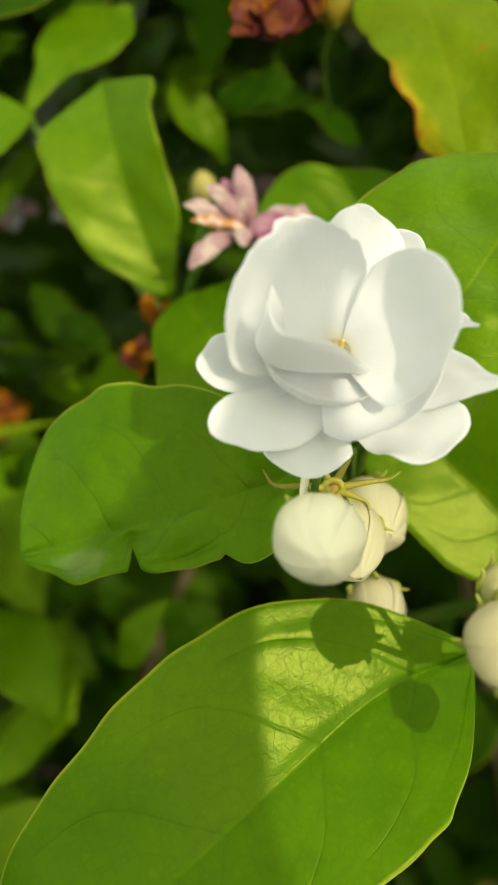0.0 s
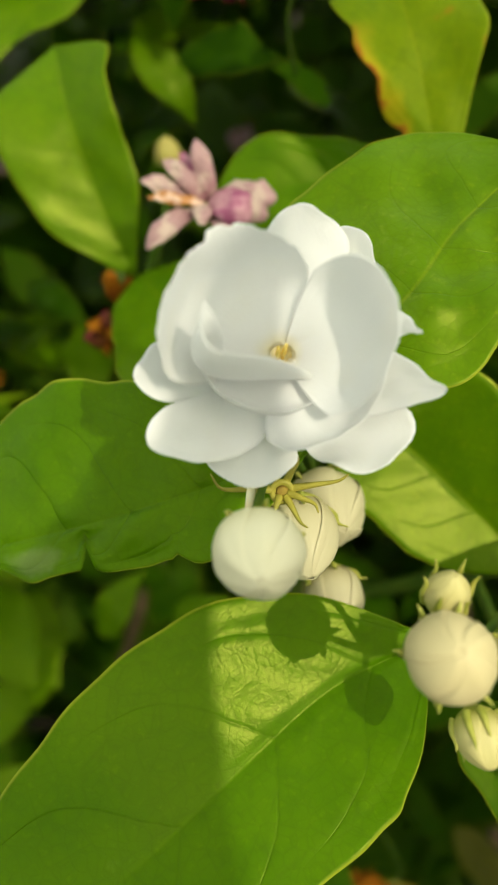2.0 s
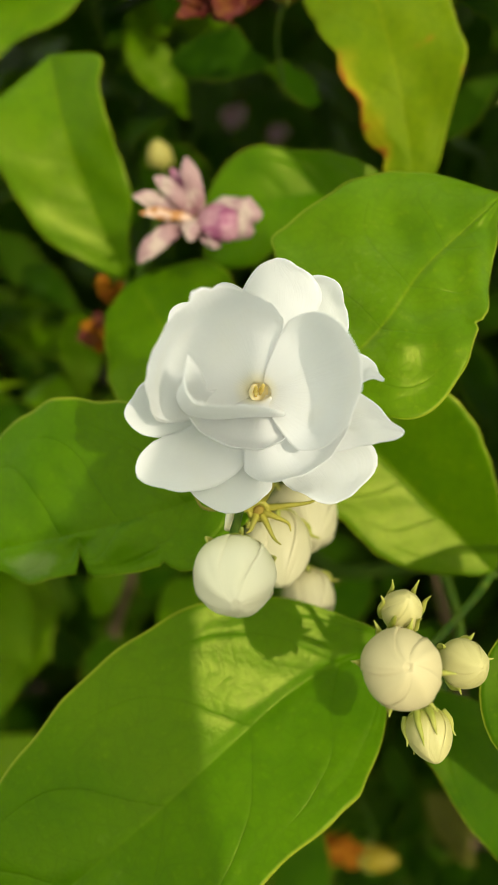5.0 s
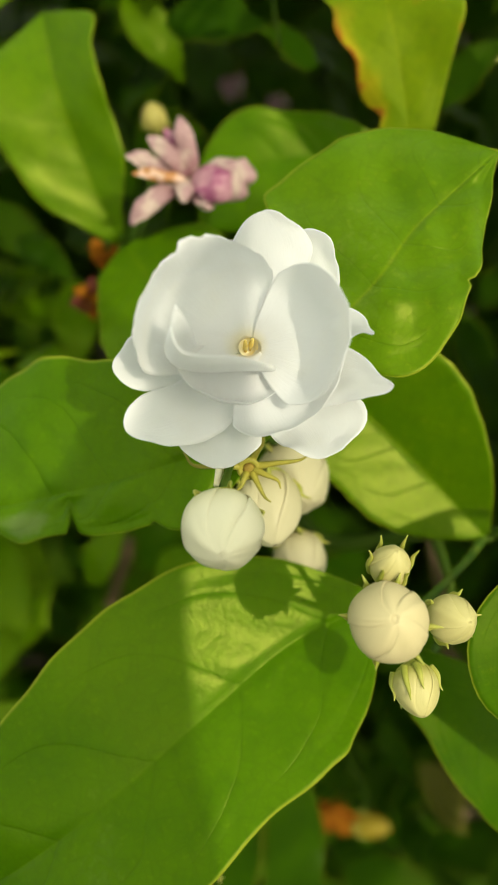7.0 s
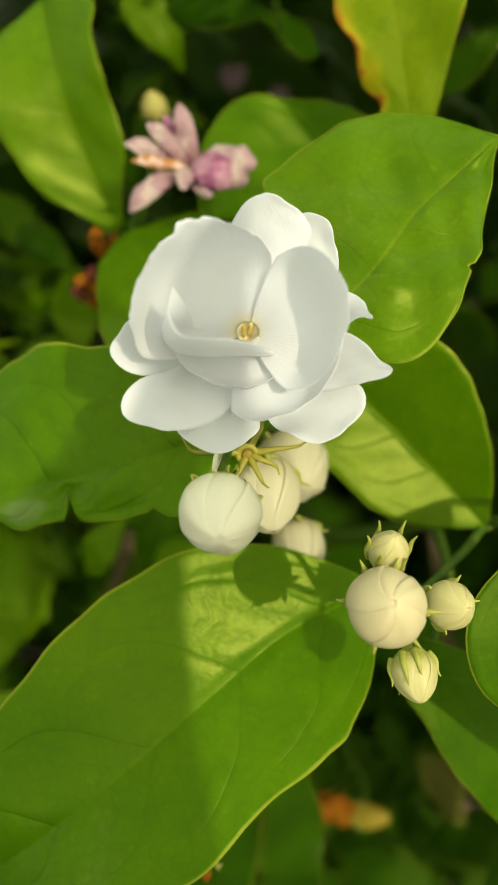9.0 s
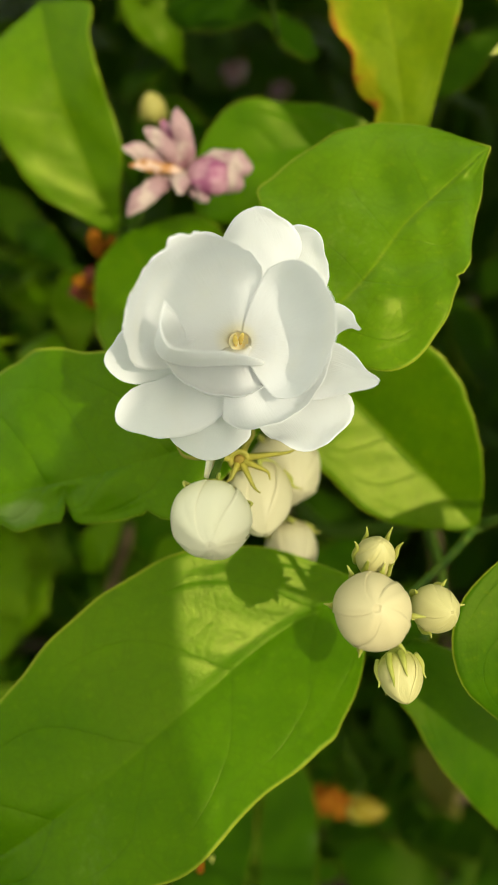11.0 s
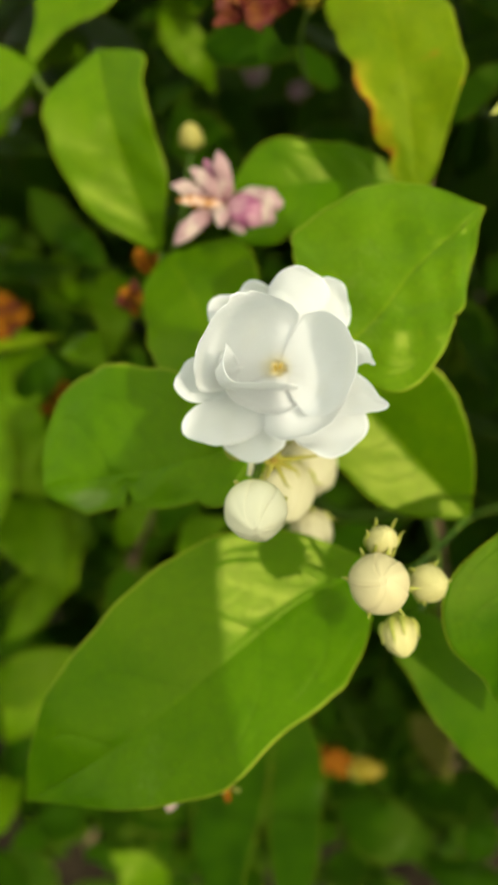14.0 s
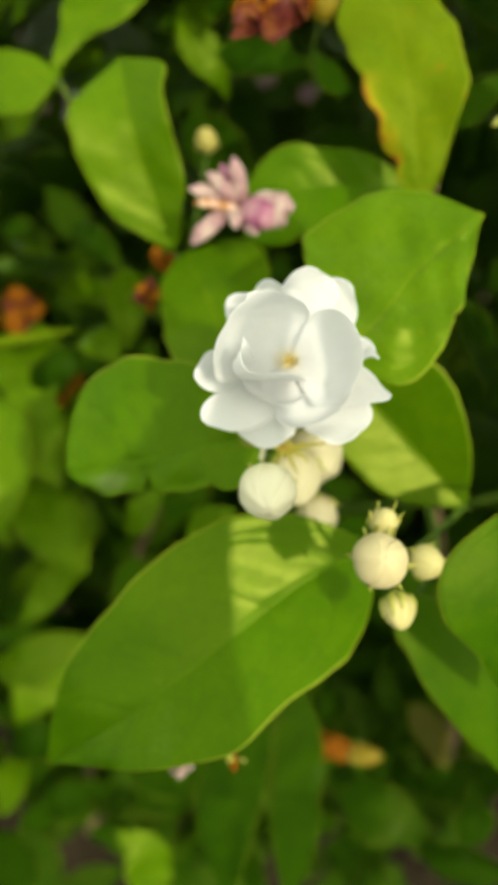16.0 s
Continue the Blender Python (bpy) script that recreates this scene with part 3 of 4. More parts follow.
stem([(20, -40, -330), (30, -50, -200), (46, -34, -90), (47, -30, -52)], [4, 3, 2, 1.2])
stem([(47, -30, -54), (40, -33, -42), (26, -38, -22), (20.5, -38, -12)], [0.9, 0.75, 0.7, 0.75])
stem([(47, -30, -54), (53, -25, -36), (52.5, -23.3, -18)], [1.1, 0.9, 0.7])
stem([(20, -40, -330), (20, -30, -220), (16, -20, -110), (8, -14, -60), (3, -10, -30), (1, -3, -12)], [4, 3, 2.2, 1.4, 1.0, 0.8])
stem([(8, -14, -60), (6, -10, -40), (4.5, -9, -24)], [1.0, 0.9, 0.7])
stem([(8, -14, -60), (9, -5, -40), (9, 1.5, -15)], [1.0, 0.9, 0.7])
stem([(26, -38, -22), (24, -38.8, -19), (22, -38.6, -17.3)], [0.9, 0.8, 0.7])
stem([(46, -34, -90), (42, -44, -60), (33.6, -50, -41)], [1.4, 1.0, 0.7])
stem([(20, -30, -220), (-10, 10, -130), (-28, 32, -88), (-29, 34, -84)], [3, 2.2, 1.4, 1.0])
stem([(-28, 32, -88), (-24, 38, -76), (-18, 41, -66), (-14, 42, -60)], [1.2, 0.9, 0.8, 0.7])
stem([(-28, 32, -88), (-24, 44, -84), (-20, 50, -76)], [1.0, 0.7, 0.6])
stem([(20, -30, -220), (36, 20, -120), (36, 36, -70), (33, 41, -57)], [3, 2, 1.4, 0.9])
stem([(36, 20, -120), (38, 44, -92), (34, 54, -80)], [1.4, 1.0, 0.7])
stem([(-10, 10, -130), (-50, 60, -120), (-68, 86, -92)], [2.0, 1.5, 0.9])
stem([(36, 20, -120), (54, 84, -130), (36, 116, -110), (4, 110, -80), (-4, 97, -64)], [0.9, 0.6, 0.5, 0.4], TWIG)
stem([(20, -40, -330), (10, -80, -200), (8, -104, -140), (4, -110, -131)], [3, 2, 1.4, 0.9])
leaf(shrub, LEAF_YELLOW, mid=[(-150, 2, -152), (-115, 10, -150), (-90, 15.5, -152), (-74, 19, -155)], left=[2, 2.6, 3.0, 3.0, 2.6, 2.2, 1.8, 1.2, 0], right=[2, 2.6, 3.0, 3.0, 2.6, 2.2, 1.8, 1.2, 0], lift=(0.3, 0.3), seed=44, nu=32, nv=12)

# woody stems up from the ground
stem([(60, -395, -640), (40, -230, -480), (20, -40, -330)], [7, 6, 4], TWIG, "trunk")
stem([(-150, -420, -560), (-120, -230, -420), (-60, -60, -300), (-10, 10, -160)], [6, 5, 3.5, 2], TWIG, "trunk")
stem([(200, -430, -620), (150, -220, -430), (90, -20, -300), (36, 20, -120)], [6, 5, 3.5, 2], TWIG, "trunk")

# added unseen sprig arching over the shrub's side; its broad leaf blocks the sun
stem([(190, 0, -160), (260, -80, 60), (230, -135, 250), (104, -104, 302)], [3.0, 2.6, 1.8, 0.9])
leaf(shrub, LEAF, mid=[(104, -104, 302), (108, -62, 304), (118, -10, 303), (131, 42, 301)], left=[1, 26, 36, 36, 29, 14, 4, 3, 0], right=[1, 22, 27, 25.5, 22, 18, 13.5, 8, 0], seed=41, wave=0.2)

# a pale young leaf whose tip reaches in from the same branch
stem([(190, 0, -160), (130, 70, -90), (92, 92, -58), (59, 68.5, -47)], [2.0, 1.3, 0.7, 0.3])
leaf(shrub, SEPAL, "pale cream-green tip of an unfolding leaf", mid=[(59, 68.5, -47), (54.4, 64.8, -46), (50.2, 61.4, -45.2), (46.0, 58.2, -45)], left=[0.3, 1.1, 1.7, 2.0, 2.1, 1.9, 1.5, 0.9, 0], right=[0.3, 1.0, 1.5, 1.7, 1.7, 1.5, 1.2, 0.7, 0], lift=(0.3, 0.3), seed=46, nu=24, nv=12)

# ---- the open white flower ----
flower = thing("jasmine_flower", (1, 0, -8), "double white jasmine flower fully open above its buds", "flower")
THROAT = (0.6, 0.4, -1.0)
# the cup of four inner petals
cup_petal(flower, THROAT, 135, 55, [1.2, 4.4, 8.0, 10.2, 10.8, 10.8, 10.6], [-2.0, 0.0, 1.6, 4.8, 8.8, 12.4, 14.2], skew=(0.20, 2.0), rim=0.42, ragged=0.024, seed=3, notch=(0.02, 0.10, 0.07), flare=(-0.25, 0.38, 1.6))
loft_petal(flower, [
    [(-2.2, 1.3, -2.6), (-2.2, 0.8, -3.0), (-1.5, -0.0, -3.0), (-0.3, -0.7, -3.0), (0.8, -0.8, -3.0), (2.0, -0.3, -2.5)],
    [(-5.6, 0.2, 0.6), (-6.0, -1.0, 0.0), (-5.4, -2.0, -0.4), (-3.1, -2.6, -0.8), (-0.2, -2.7, -1.0), (3.6, -2.2, -2.2)],
    [(-5.8, 0.7, 5.5), (-8.8, -0.7, 5.5), (-8.0, -2.9, 5.5), (-5.2, -3.6, 5.0), (-1.1, -3.3, 3.6), (3.9, -2.9, -2.0)],
    [(-6.3, 1.8, 9.5), (-8.5, -0.6, 10.5), (-7.6, -2.8, 11.0), (-4.6, -3.3, 10.6), (-1.0, -2.9, 8.0), (3.9, -2.7, -0.4)],
    [(-7.3, 2.9, 12.6), (-7.5, -0.2, 14.2), (-6.4, -2.3, 14.4), (-4.2, -2.6, 13.2), (-0.9, -2.3, 9.6), (3.7, -2.4, 0.0)]])
cup_petal(flower, (0.6, 0.4, -1.6), 240, 70, [1.2, 4.6, 7.2, 8.2, 8.2], [-2, -0.4, 0.8, 3.4, 7.0], skew=(-0.22, -3.2), rim=0.6, ragged=0.012, seed=6)
cup_petal(flower, (0.8, 0.2, -0.8), 4, 54, [1.2, 4.4, 8.0, 10.2, 10.8], [-2.0, 0.4, 2.8, 7.2, 12.6], skew=(0.0, 2.6), rim=0.45, ragged=0.01, seed=7)
cup_petal(flower, (0.6, 0.4, -2.4), -47, 47, [1.2, 4.8, 8.8, 11.2, 11.9], [-1, -0.4, 0.8, 3.2, 6.6], rim=0.35, ragged=0.015, seed=9)
# the outer whorl
petal(flower, mid=[(1.3, 2.1, -3), (2.7, 7.2, -3), (3.2, 12.4, -1), (2.4, 15.9, 3)], left=[1.0, 2.2, 3.4, 3.8, 4.1, 4.5, 4.8, 4.2, 0.0], right=[1.0, 1.8, 2.5, 3.3, 4.3, 5.3, 4.6, 2.8, 0.0], lift=(0.15, 0.15), seed=21)
petal(flower, mid=[(2.8, 3.1, -5), (7.2, 8.3, -5), (9.3, 12.5, -4), (10.6, 14.3, -2)], left=[1.0, 1.9, 2.8, 3.7, 4.6, 4.5, 4.2, 3.6, 0.0], right=[1.0, 1.8, 2.7, 3.5, 4.3, 4.5, 3.6, 2.5, 0.0], lift=(0.1, 0.1), seed=22)
petal(flower, mid=[(3.5, 1.7, -5), (9.3, 1.9, -4), (13.1, 2.4, 0), (15.2, 0.8, 5)], left=[1.0, 1.8, 2.5, 3.2, 2.9, 2.5, 1.8, 0.8, 0.0], right=[1.0, 1.3, 1.6, 1.8, 1.9, 2.0, 2.0, 0.4, 0.0], seed=23)
petal(flower, mid=[(2.8, 0.2, -5), (9.2, -2.6, -3), (13.7, -3.9, 1), (17.5, -5.4, 5)], left=[1.0, 1.5, 2.1, 2.7, 3.4, 3.3, 2.3, 1.1, 0.0], right=[1.0, 2.0, 2.9, 3.9, 4.3, 3.7, 2.9, 2.0, 0.0], lift=(0.1, 0.1), seed=24)
petal(flower, mid=[(1.7, -1.2, -6), (5.7, -6.4, -5), (8.8, -10.5, -2), (9.6, -13.8, 2)], left=[1.0, 1.9, 2.9, 3.8, 4.7, 6.6, 6.8, 4.0, 0.0], right=[1.0, 2.9, 4.6, 4.7, 4.7, 4.5, 4.0, 3.4, 0.0], lift=(0.2, 0.15), seed=25)
petal(flower, mid=[(0.5, -1.2, -6), (-0.9, -6.4, -6), (-2.9, -11.2, -3), (-4.1, -15.0, -0.6)], left=[1.0, 1.8, 2.6, 3.5, 4.4, 5.0, 4.5, 3.7, 0.0], right=[1.0, 1.7, 2.4, 3.1, 3.8, 4.4, 5.0, 5.6, 0.0], lift=(0.1, 0.1), seed=26)
petal(flower, mid=[(-0.2, -0.5, -5), (-4.5, -5.1, -3), (-9.8, -8.5, 1), (-14.1, -10.3, 4)], left=[1.0, 2.7, 4.3, 5.3, 5.3, 5.0, 4.0, 2.7, 0.0], right=[1.0, 1.9, 2.9, 3.0, 2.9, 3.0, 3.3, 3.1, 0.0], lift=(0.1, 0.15), seed=27)
petal(flower, mid=[(-0.6, 0.6, -5), (-6, -0.8, -3), (-11.4, -1.8, 0), (-15.5, -3.3, 4)], left=[1.0, 2.1, 3.2, 4.3, 4.0, 3.7, 3.6, 3.5, 0.0], right=[1.0, 1.9, 2.9, 3.7, 3.7, 3.6, 3.6, 2.4, 0.0], lift=(0.12, 0.12), seed=28)
petal(flower, mid=[(-0.6, 2.6, -6), (-4.5, 6.4, -6), (-8.0, 9.2, -5), (-10.7, 11.2, -3.5)], left=[1.0, 1.6, 2.2, 2.8, 3.3, 3.6, 3.5, 2.9, 0.0], right=[1.0, 1.6, 2.2, 2.8, 3.3, 3.5, 3.3, 2.7, 0.0], lift=(0.15, 0.15), seed=29)
petal(flower, mid=[(0.2, 3.0, -7), (-1.6, 8.0, -7), (-3.4, 11.8, -6), (-4.4, 14.8, -4.5)], left=[1.0, 1.6, 2.3, 2.9, 3.3, 3.5, 3.3, 2.6, 0.0], right=[1.0, 1.6, 2.3, 2.9, 3.4, 3.6, 3.4, 2.8, 0.0], lift=(0.1, 0.1), seed=30)
# throat tube, two stamens
v, f, w = revolve([(0, 0.9), (2, 1.0), (5.0, 1.2), (6.4, 1.6), (6.5, 1.5), (5.2, 0.95), (3.6, 0.6), (3.4, 0.2)], (0.8, 0.1, -9.5), (0, 0.05, 1), 24)
part("flower_tube", v, f, THROAT_CREAM, flower, "short tube under the petals, yellow inside", w)
for x, y, lean in ((0.15, 0.0, 0.0), (0.75, 0.25, 0.35)):
    v, f = tube([(x, y, -5), (x + 0.05, y + 0.1, -3), (x + lean * 0.5, y + 0.3, -1.4), (x + lean, y + 0.7, -0.4)], [0.2, 0.22, 0.36, 0.2], 8, 12)
    part("stamen", v, f, ANTHER, flower, "yellow anther in the throat")

# ---- buds ----
def bud(name, at, axis, radius, length, material, label, stalk, sepals=6, group="", spin=0.0, sepal_len=1.0, spread=0.5, seed=0, thin=1.0):
    """A round flower bud: overlapping wrapped petals, a calyx with thread-like sepals, and its stalk."""
    z = Vector(axis).normalized()
    x = z.orthogonal().normalized()
    x = (Matrix.Rotation(spin, 3, z) @ x).normalized()
    y = z.cross(x)
    base = Vector(at) - z * length * 0.5
    b = thing(name, tuple(base), label, "flower bud", group)
    rng = random.Random(seed)

    def prof(s):
        return radius * (max(0.0, math.sin(math.pi * (0.08 + 0.92 * s) ** 0.82)) ** 0.62)

    for k in range(5):
        n, m = 22, 18
        g, uv = np.zeros((n, m, 3)), np.zeros((n, m, 2))
        mid_a = 2 * math.pi * (k * 2 % 5) / 5 + rng.uniform(-0.12, 0.12)
        out = 1.0 + 0.016 * k
        far = 1.0 - 0.012 * rng.random()
        for i in range(n):
            s = (1 - (1 - i / (n - 1)) ** 1.7) * far
            for j in range(m):
                c = -1 + 2 * j / (m - 1)
                th = mid_a + c * (0.95 - 0.25 * s) + 0.5 * s * s + 0.3 * s**4
                r = prof(s) * (1 + (0.012 + 0.07 * s**3) * math.cos(5 * th - 2.5 * s + seed) + 0.018 * s * s * math.sin(9 * th + 6 * s + 2 * seed) - 0.065 * s**1.3 * math.exp(-math.sin(2.5 * th - 1.2 * s + seed) ** 2 / 0.025)) * (out + (0.02 + 0.03 * s) * max(0, c) ** 5 - 0.015 * abs(c) ** 2)
                p = base + z * (length * s) + (x * math.cos(th) + y * math.sin(th)) * r
                g[i, j] = p
                uv[i, j] = (s, j / (m - 1))
        v, f, w = sheet(g, uv, 0.09)
        part("petal", v, f, material, b, "", w)
    v, f, w = revolve([(length * s * 0.99, prof(s) * 0.90) for s in np.linspace(0.0, 0.995, 18)], base, z, 28)
    part("core", v, f, material, b, "", w)
    rb = prof(0.12)
    v, f, w = revolve([(-1.2, 0.4 * radius * 0.5), (-0.6, radius * 0.30), (0.2, rb * 0.9), (length * 0.1, rb * 1.05), (length * 0.12, rb * 1.03)], base, z, 20)
    calyx = part("calyx", v, f[:-1], SEPAL, b, "pale green calyx")
    for k in range(sepals):
        th = 2 * math.pi * k / sepals + rng.uniform(-0.2, 0.2)
        d = x * math.cos(th) + y * math.sin(th)
        ln = sepal_len * rng.uniform(0.8, 1.25)
        sp = spread * rng.uniform(0.6, 1.4)
        pts = [base + z * length * 0.08 + d * rb * 1.05, base + z * length * (0.08 + 0.2 * ln) + d * (prof(0.3) * 1.08), base + z * length * (0.08 + 0.42 * ln) + d * (prof(0.5) * (1.05 + 0.12 * sp)),
               base + z * length * (0.08 + 0.55 * ln) + d * (prof(0.5) * (1.05 + 0.5 * sp))]
        v, f = tube([tuple(p) for p in pts], [thin * min(radius * 0.22, 0.55), thin * min(radius * 0.19, 0.46), thin * min(radius * 0.12, 0.3), 0.07], 8, 14)
        part("sepal", v, f, SEPAL, calyx)
    v, f = tube([tuple(base - z * 0.6)] + stalk, [radius * 0.14 + 0.15, 0.5, 0.55, 0.6], 10, 16)
    part("stalk", v, f, STEM, b)
    return b


bud("flower_bud", (-2.4, -22.4, 6), (0.05, -0.42, 0.9), 4.7, 9.6, BUD_WHITE, "fat round white bud about to open below the flower", [(-2.6, -17.5, -3), (-1, -13, -12), (2, -8, -22)], 5, "buds under the flower", 0.4, 0.35, 0.0, 1, 0.5)
bud("flower_bud", (3.7, -22.4, -22), (0.12, -0.75, 0.65), 5.0, 12.5, BUD_PALE_SHADED, "creamy white bud hanging behind the fat bud", [(4, -17, -30), (5, -13, -40), (8, -13, -56)], 5, "buds under the flower", 1.0, 0.5, 0.5, 2)
bud("flower_bud", (8.6, -18.6, -35), (0.3, -0.4, 0.85), 6.2, 13, BUD_PALE_SHADED, "pale bud in the shade behind the others", [(8, -15, -46), (8, -14, -54), (9, -14, -66)], 5, "buds under the flower", 0.2, 0.5, 0.5, 3)
bud("flower_bud", (9.9, -32.6, -38), (0.3, -0.6, 0.7), 4.4, 10, BUD_PALE_SHADED, "cream bud lying behind the big leaf's edge", [(8, -27, -48), (8, -21, -56), (8, -15, -66)], 5, "buds under the flower", 0.7, 0.5, 0.5, 4)
JOINT = [(20.4, -37.6, -9), (20.5, -37.8, -11), (20.5, -38, -12)]
bud("flower_bud", (16.9, -32.6, 6), (-0.06, 0.28, 0.96), 4.5, 9, BUD_CREAM, "largest cream bud of a tight cluster of four", [(18, -35, -2)] + JOINT[1:], 6, "clustered buds", 0.3, 0.42, 0.7, 5)
bud("flower_bud", (18.2, -26.9, 0), (0.05, 0.62, 0.78), 2.4, 6.2, BUD_GREENISH, "small greenish bud with spreading sepals", [(18.5, -31, -6)] + JOINT[1:], 6, "clustered buds", 0.1, 1.35, 0.45, 6)
bud("flower_bud", (26.6, -34.3, -2), (0.35, 0.1, 0.92), 3.0, 6.4, BUD_GREENISH, "middling cream bud at the side of its cluster", [(23, -36, -8)] + JOINT[1:], 6, "clustered buds", 0.5, 0.7, 0.8, 7)
bud("flower_bud", (22.4, -44.1, -4), (0.12, -0.78, 0.6), 2.8, 6.6, BUD_GREENISH, "drooping greenish bud with clasping sepals", [(21, -39.5, -9)] + JOINT[1:], 7, "clustered buds", 0.9, 1.0, 0.25, 8)

# the star-shaped calyx whose flower has dropped
star = thing("empty_calyx", (0.6, -15.1, -13), "yellow-green star of bare sepals whose flower has fallen", "calyx")
v, f, w = revolve([(0, 0.8), (1.0, 1.5), (1.8, 1.7), (2.0, 1.3), (1.7, 0.9), (1.2, 0.5)], (0.6, -15.0, -13.5), (0, -0.35, 1), 20)
cup = part("cup", v, f, CALYX, star, "ribbed cup with a dry brown scar")
v, f, w = revolve([(0, 0.5), (0.3, 0.9), (0.5, 0.5)], (0.6, -15.5, -12.2), (0, -0.35, 1), 14)
part("scar", v, f, SCAR, star, "round brown scar")
for ang, ln, hook in ((178, 9.0, 1.8), (8, 8.4, -0.6), (-62, 5.6, -0.4), (-25, 5.2, 0.8), (-112, 3.6, 0.4), (62, 5.0, -1.6), (120, 4.2, 0.8)):
    d = Vector((math.cos(radians(ang)), math.sin(radians(ang)), 0.15))
    q = Vector((-d.y, d.x, 0))
    o = Vector((0.6, -15.3, -12.4))
    pts = [o + d * 1.0, o + d * ln * 0.45 + Vector((0, 0, 0.8)), o + d * ln * 0.85 + Vector((0, 0, 1.0)), o + d * ln + q * -hook + Vector((0, 0, 1.6))]
    v, f = tube([tuple(p) for p in pts], [0.6, 0.42, 0.28, 0.1], 8, 16)
    part("sepal", v, f, CALYX, cup)
v, f = tube([(-3.0, -13.6, -9), (-3.3, -15.6, -7.6), (-3.6, -17.6, -6)], [0.55, 0.6, 0.5], 8, 12)
part("style", v, f, THROAT_CREAM, star, "pale style left behind")
v, f = tube([(0.6, -14.9, -13.3), (1.5, -13, -18), (2.5, -10.5, -25), (3, -10, -30)], [0.7, 0.6, 0.6, 0.6])
part("stalk", v, f, STEM, star)

# ---- fading flowers and dried bits ----
pink = thing("faded_flower", (-14, 42, -60), "fading flower turning mauve-pink with limp petals", "flower", "fading flowers")
for start, tip, wide, mat, bend, curl in (
        ((-10.5, 42.5, -60), (-13.4, 53.2, -56), 1.75, PINK, 2, (-0.35, -0.35)),
        ((-11.5, 42.5, -60), (-19.6, 49.2, -56), 1.7, PINK, 2, (-0.3, -0.5)),
        ((-12, 43, -62), (-16.5, 52.4, -60), 1.5, MAUVE, 1, (-0.3, -0.3)),
        ((-13, 43, -60), (-24.0, 45.3, -56), 1.7, PINK, 1, (-0.4, -0.3)),
        ((-12, 41.5, -59), (-22.6, 41.4, -55), 1.1, RUST_PETAL, 1, (-0.3, -0.3)),
        ((-14, 41, -60), (-22.8, 31.2, -55), 2.0, PINK, 3, (-0.4, -0.4)),
        ((-12, 42, -60), (-12.2, 35.2, -54), 1.9, PINK, 2, (-0.5, -0.5)),
        ((-9.5, 43.5, -60), (2.2, 41.5, -57), 3.0, PINK, 2, (-0.5, -0.2)),
        ((-9.5, 41.5, -59), (0.4, 37.6, -56), 2.8, PINK, 3, (-0.4, -0.6)),
        ((-9.8, 43.2, -58), (-3.4, 35.6, -53.5), 3.5, MAUVE, 3, (-0.6, -0.6)),
        ((-9.5, 40, -60), (-7.0, 34.0, -55), 2.2, PINK, 2, (-0.4, -0.4))):
    m1 = tuple(start[k] * 0.62 + tip[k] * 0.38 + (bend if k == 2 else 0) for k in range(3))
    m2 = tuple(start[k] * 0.28 + tip[k] * 0.72 + (bend if k == 2 else 0) for k in range(3))
    w = [0.45 * wide, 0.75 * wide, 0.95 * wide, 1.05 * wide, 1.1 * wide, 1.1 * wide, 1.0 * wide, 0.75 * wide, 0]
    petal(pink, mat, mid=[start, m1, m2, tip], left=w, right=w, lift=curl, seed=int(wide * 10 + tip[0]) + 60, wave=0.5, rumple=0.4, nu=20, nv=12)
v, f, w = revolve([(0, 0.6), (2, 1.4), (4, 1.8), (5, 1.2)], (-12, 42.5, -66), (0.1, 0, 1), 14)
part("calyx", v, f, SEPAL, pink)
bud("flower_bud", (-24.4, 73.6, -103), (-0.1, 0.6, 0.75), 3.3, 7.4, BUD_LEMON, "pale yellow bud behind the fading flower", [(-25, 67, -108), (-26, 55, -106), (-27, 40, -96)], 5, "", 0.3, 0.5, 0.4, 12)


def withered(at, size, n, seed, label, mats, group="withered flowers", flat=1.0):
    t = thing("withered_flower", at, label, "flower", group)
    rng = random.Random(seed)
    for k in range(n):
        a = 2 * math.pi * k / n + rng.uniform(-0.4, 0.4)
        ln = size * rng.uniform(0.7, 1.15)
        d = Vector((math.cos(a), flat * math.sin(a), rng.uniform(-0.2, 0.5)))
        o = Vector(at)
        q = Vector((rng.uniform(-1, 1), rng.uniform(-1, 1), rng.uniform(-1, 1))) * size * 0.3
        mid = [tuple(o), tuple(o + d * ln * 0.4 + q), tuple(o + d * ln * 0.8 - q * 0.6 + Vector((0, 0, 2))), tuple(o + d * ln + q * 0.5)]
        wd = size * rng.uniform(0.16, 0.3)
        w = [0.6 * wd, wd, 1.2 * wd, 1.3 * wd, 1.3 * wd, 1.2 * wd, wd, 0.6 * wd, 0]
        petal(t, mats[k % len(mats)], mid=mid, left=w, right=w, lift=(rng.uniform(-0.8, 0.8), rng.uniform(-0.8, 0.8)), wave=size * 0.08, seed=seed + k, nu=18, nv=10)
    return t


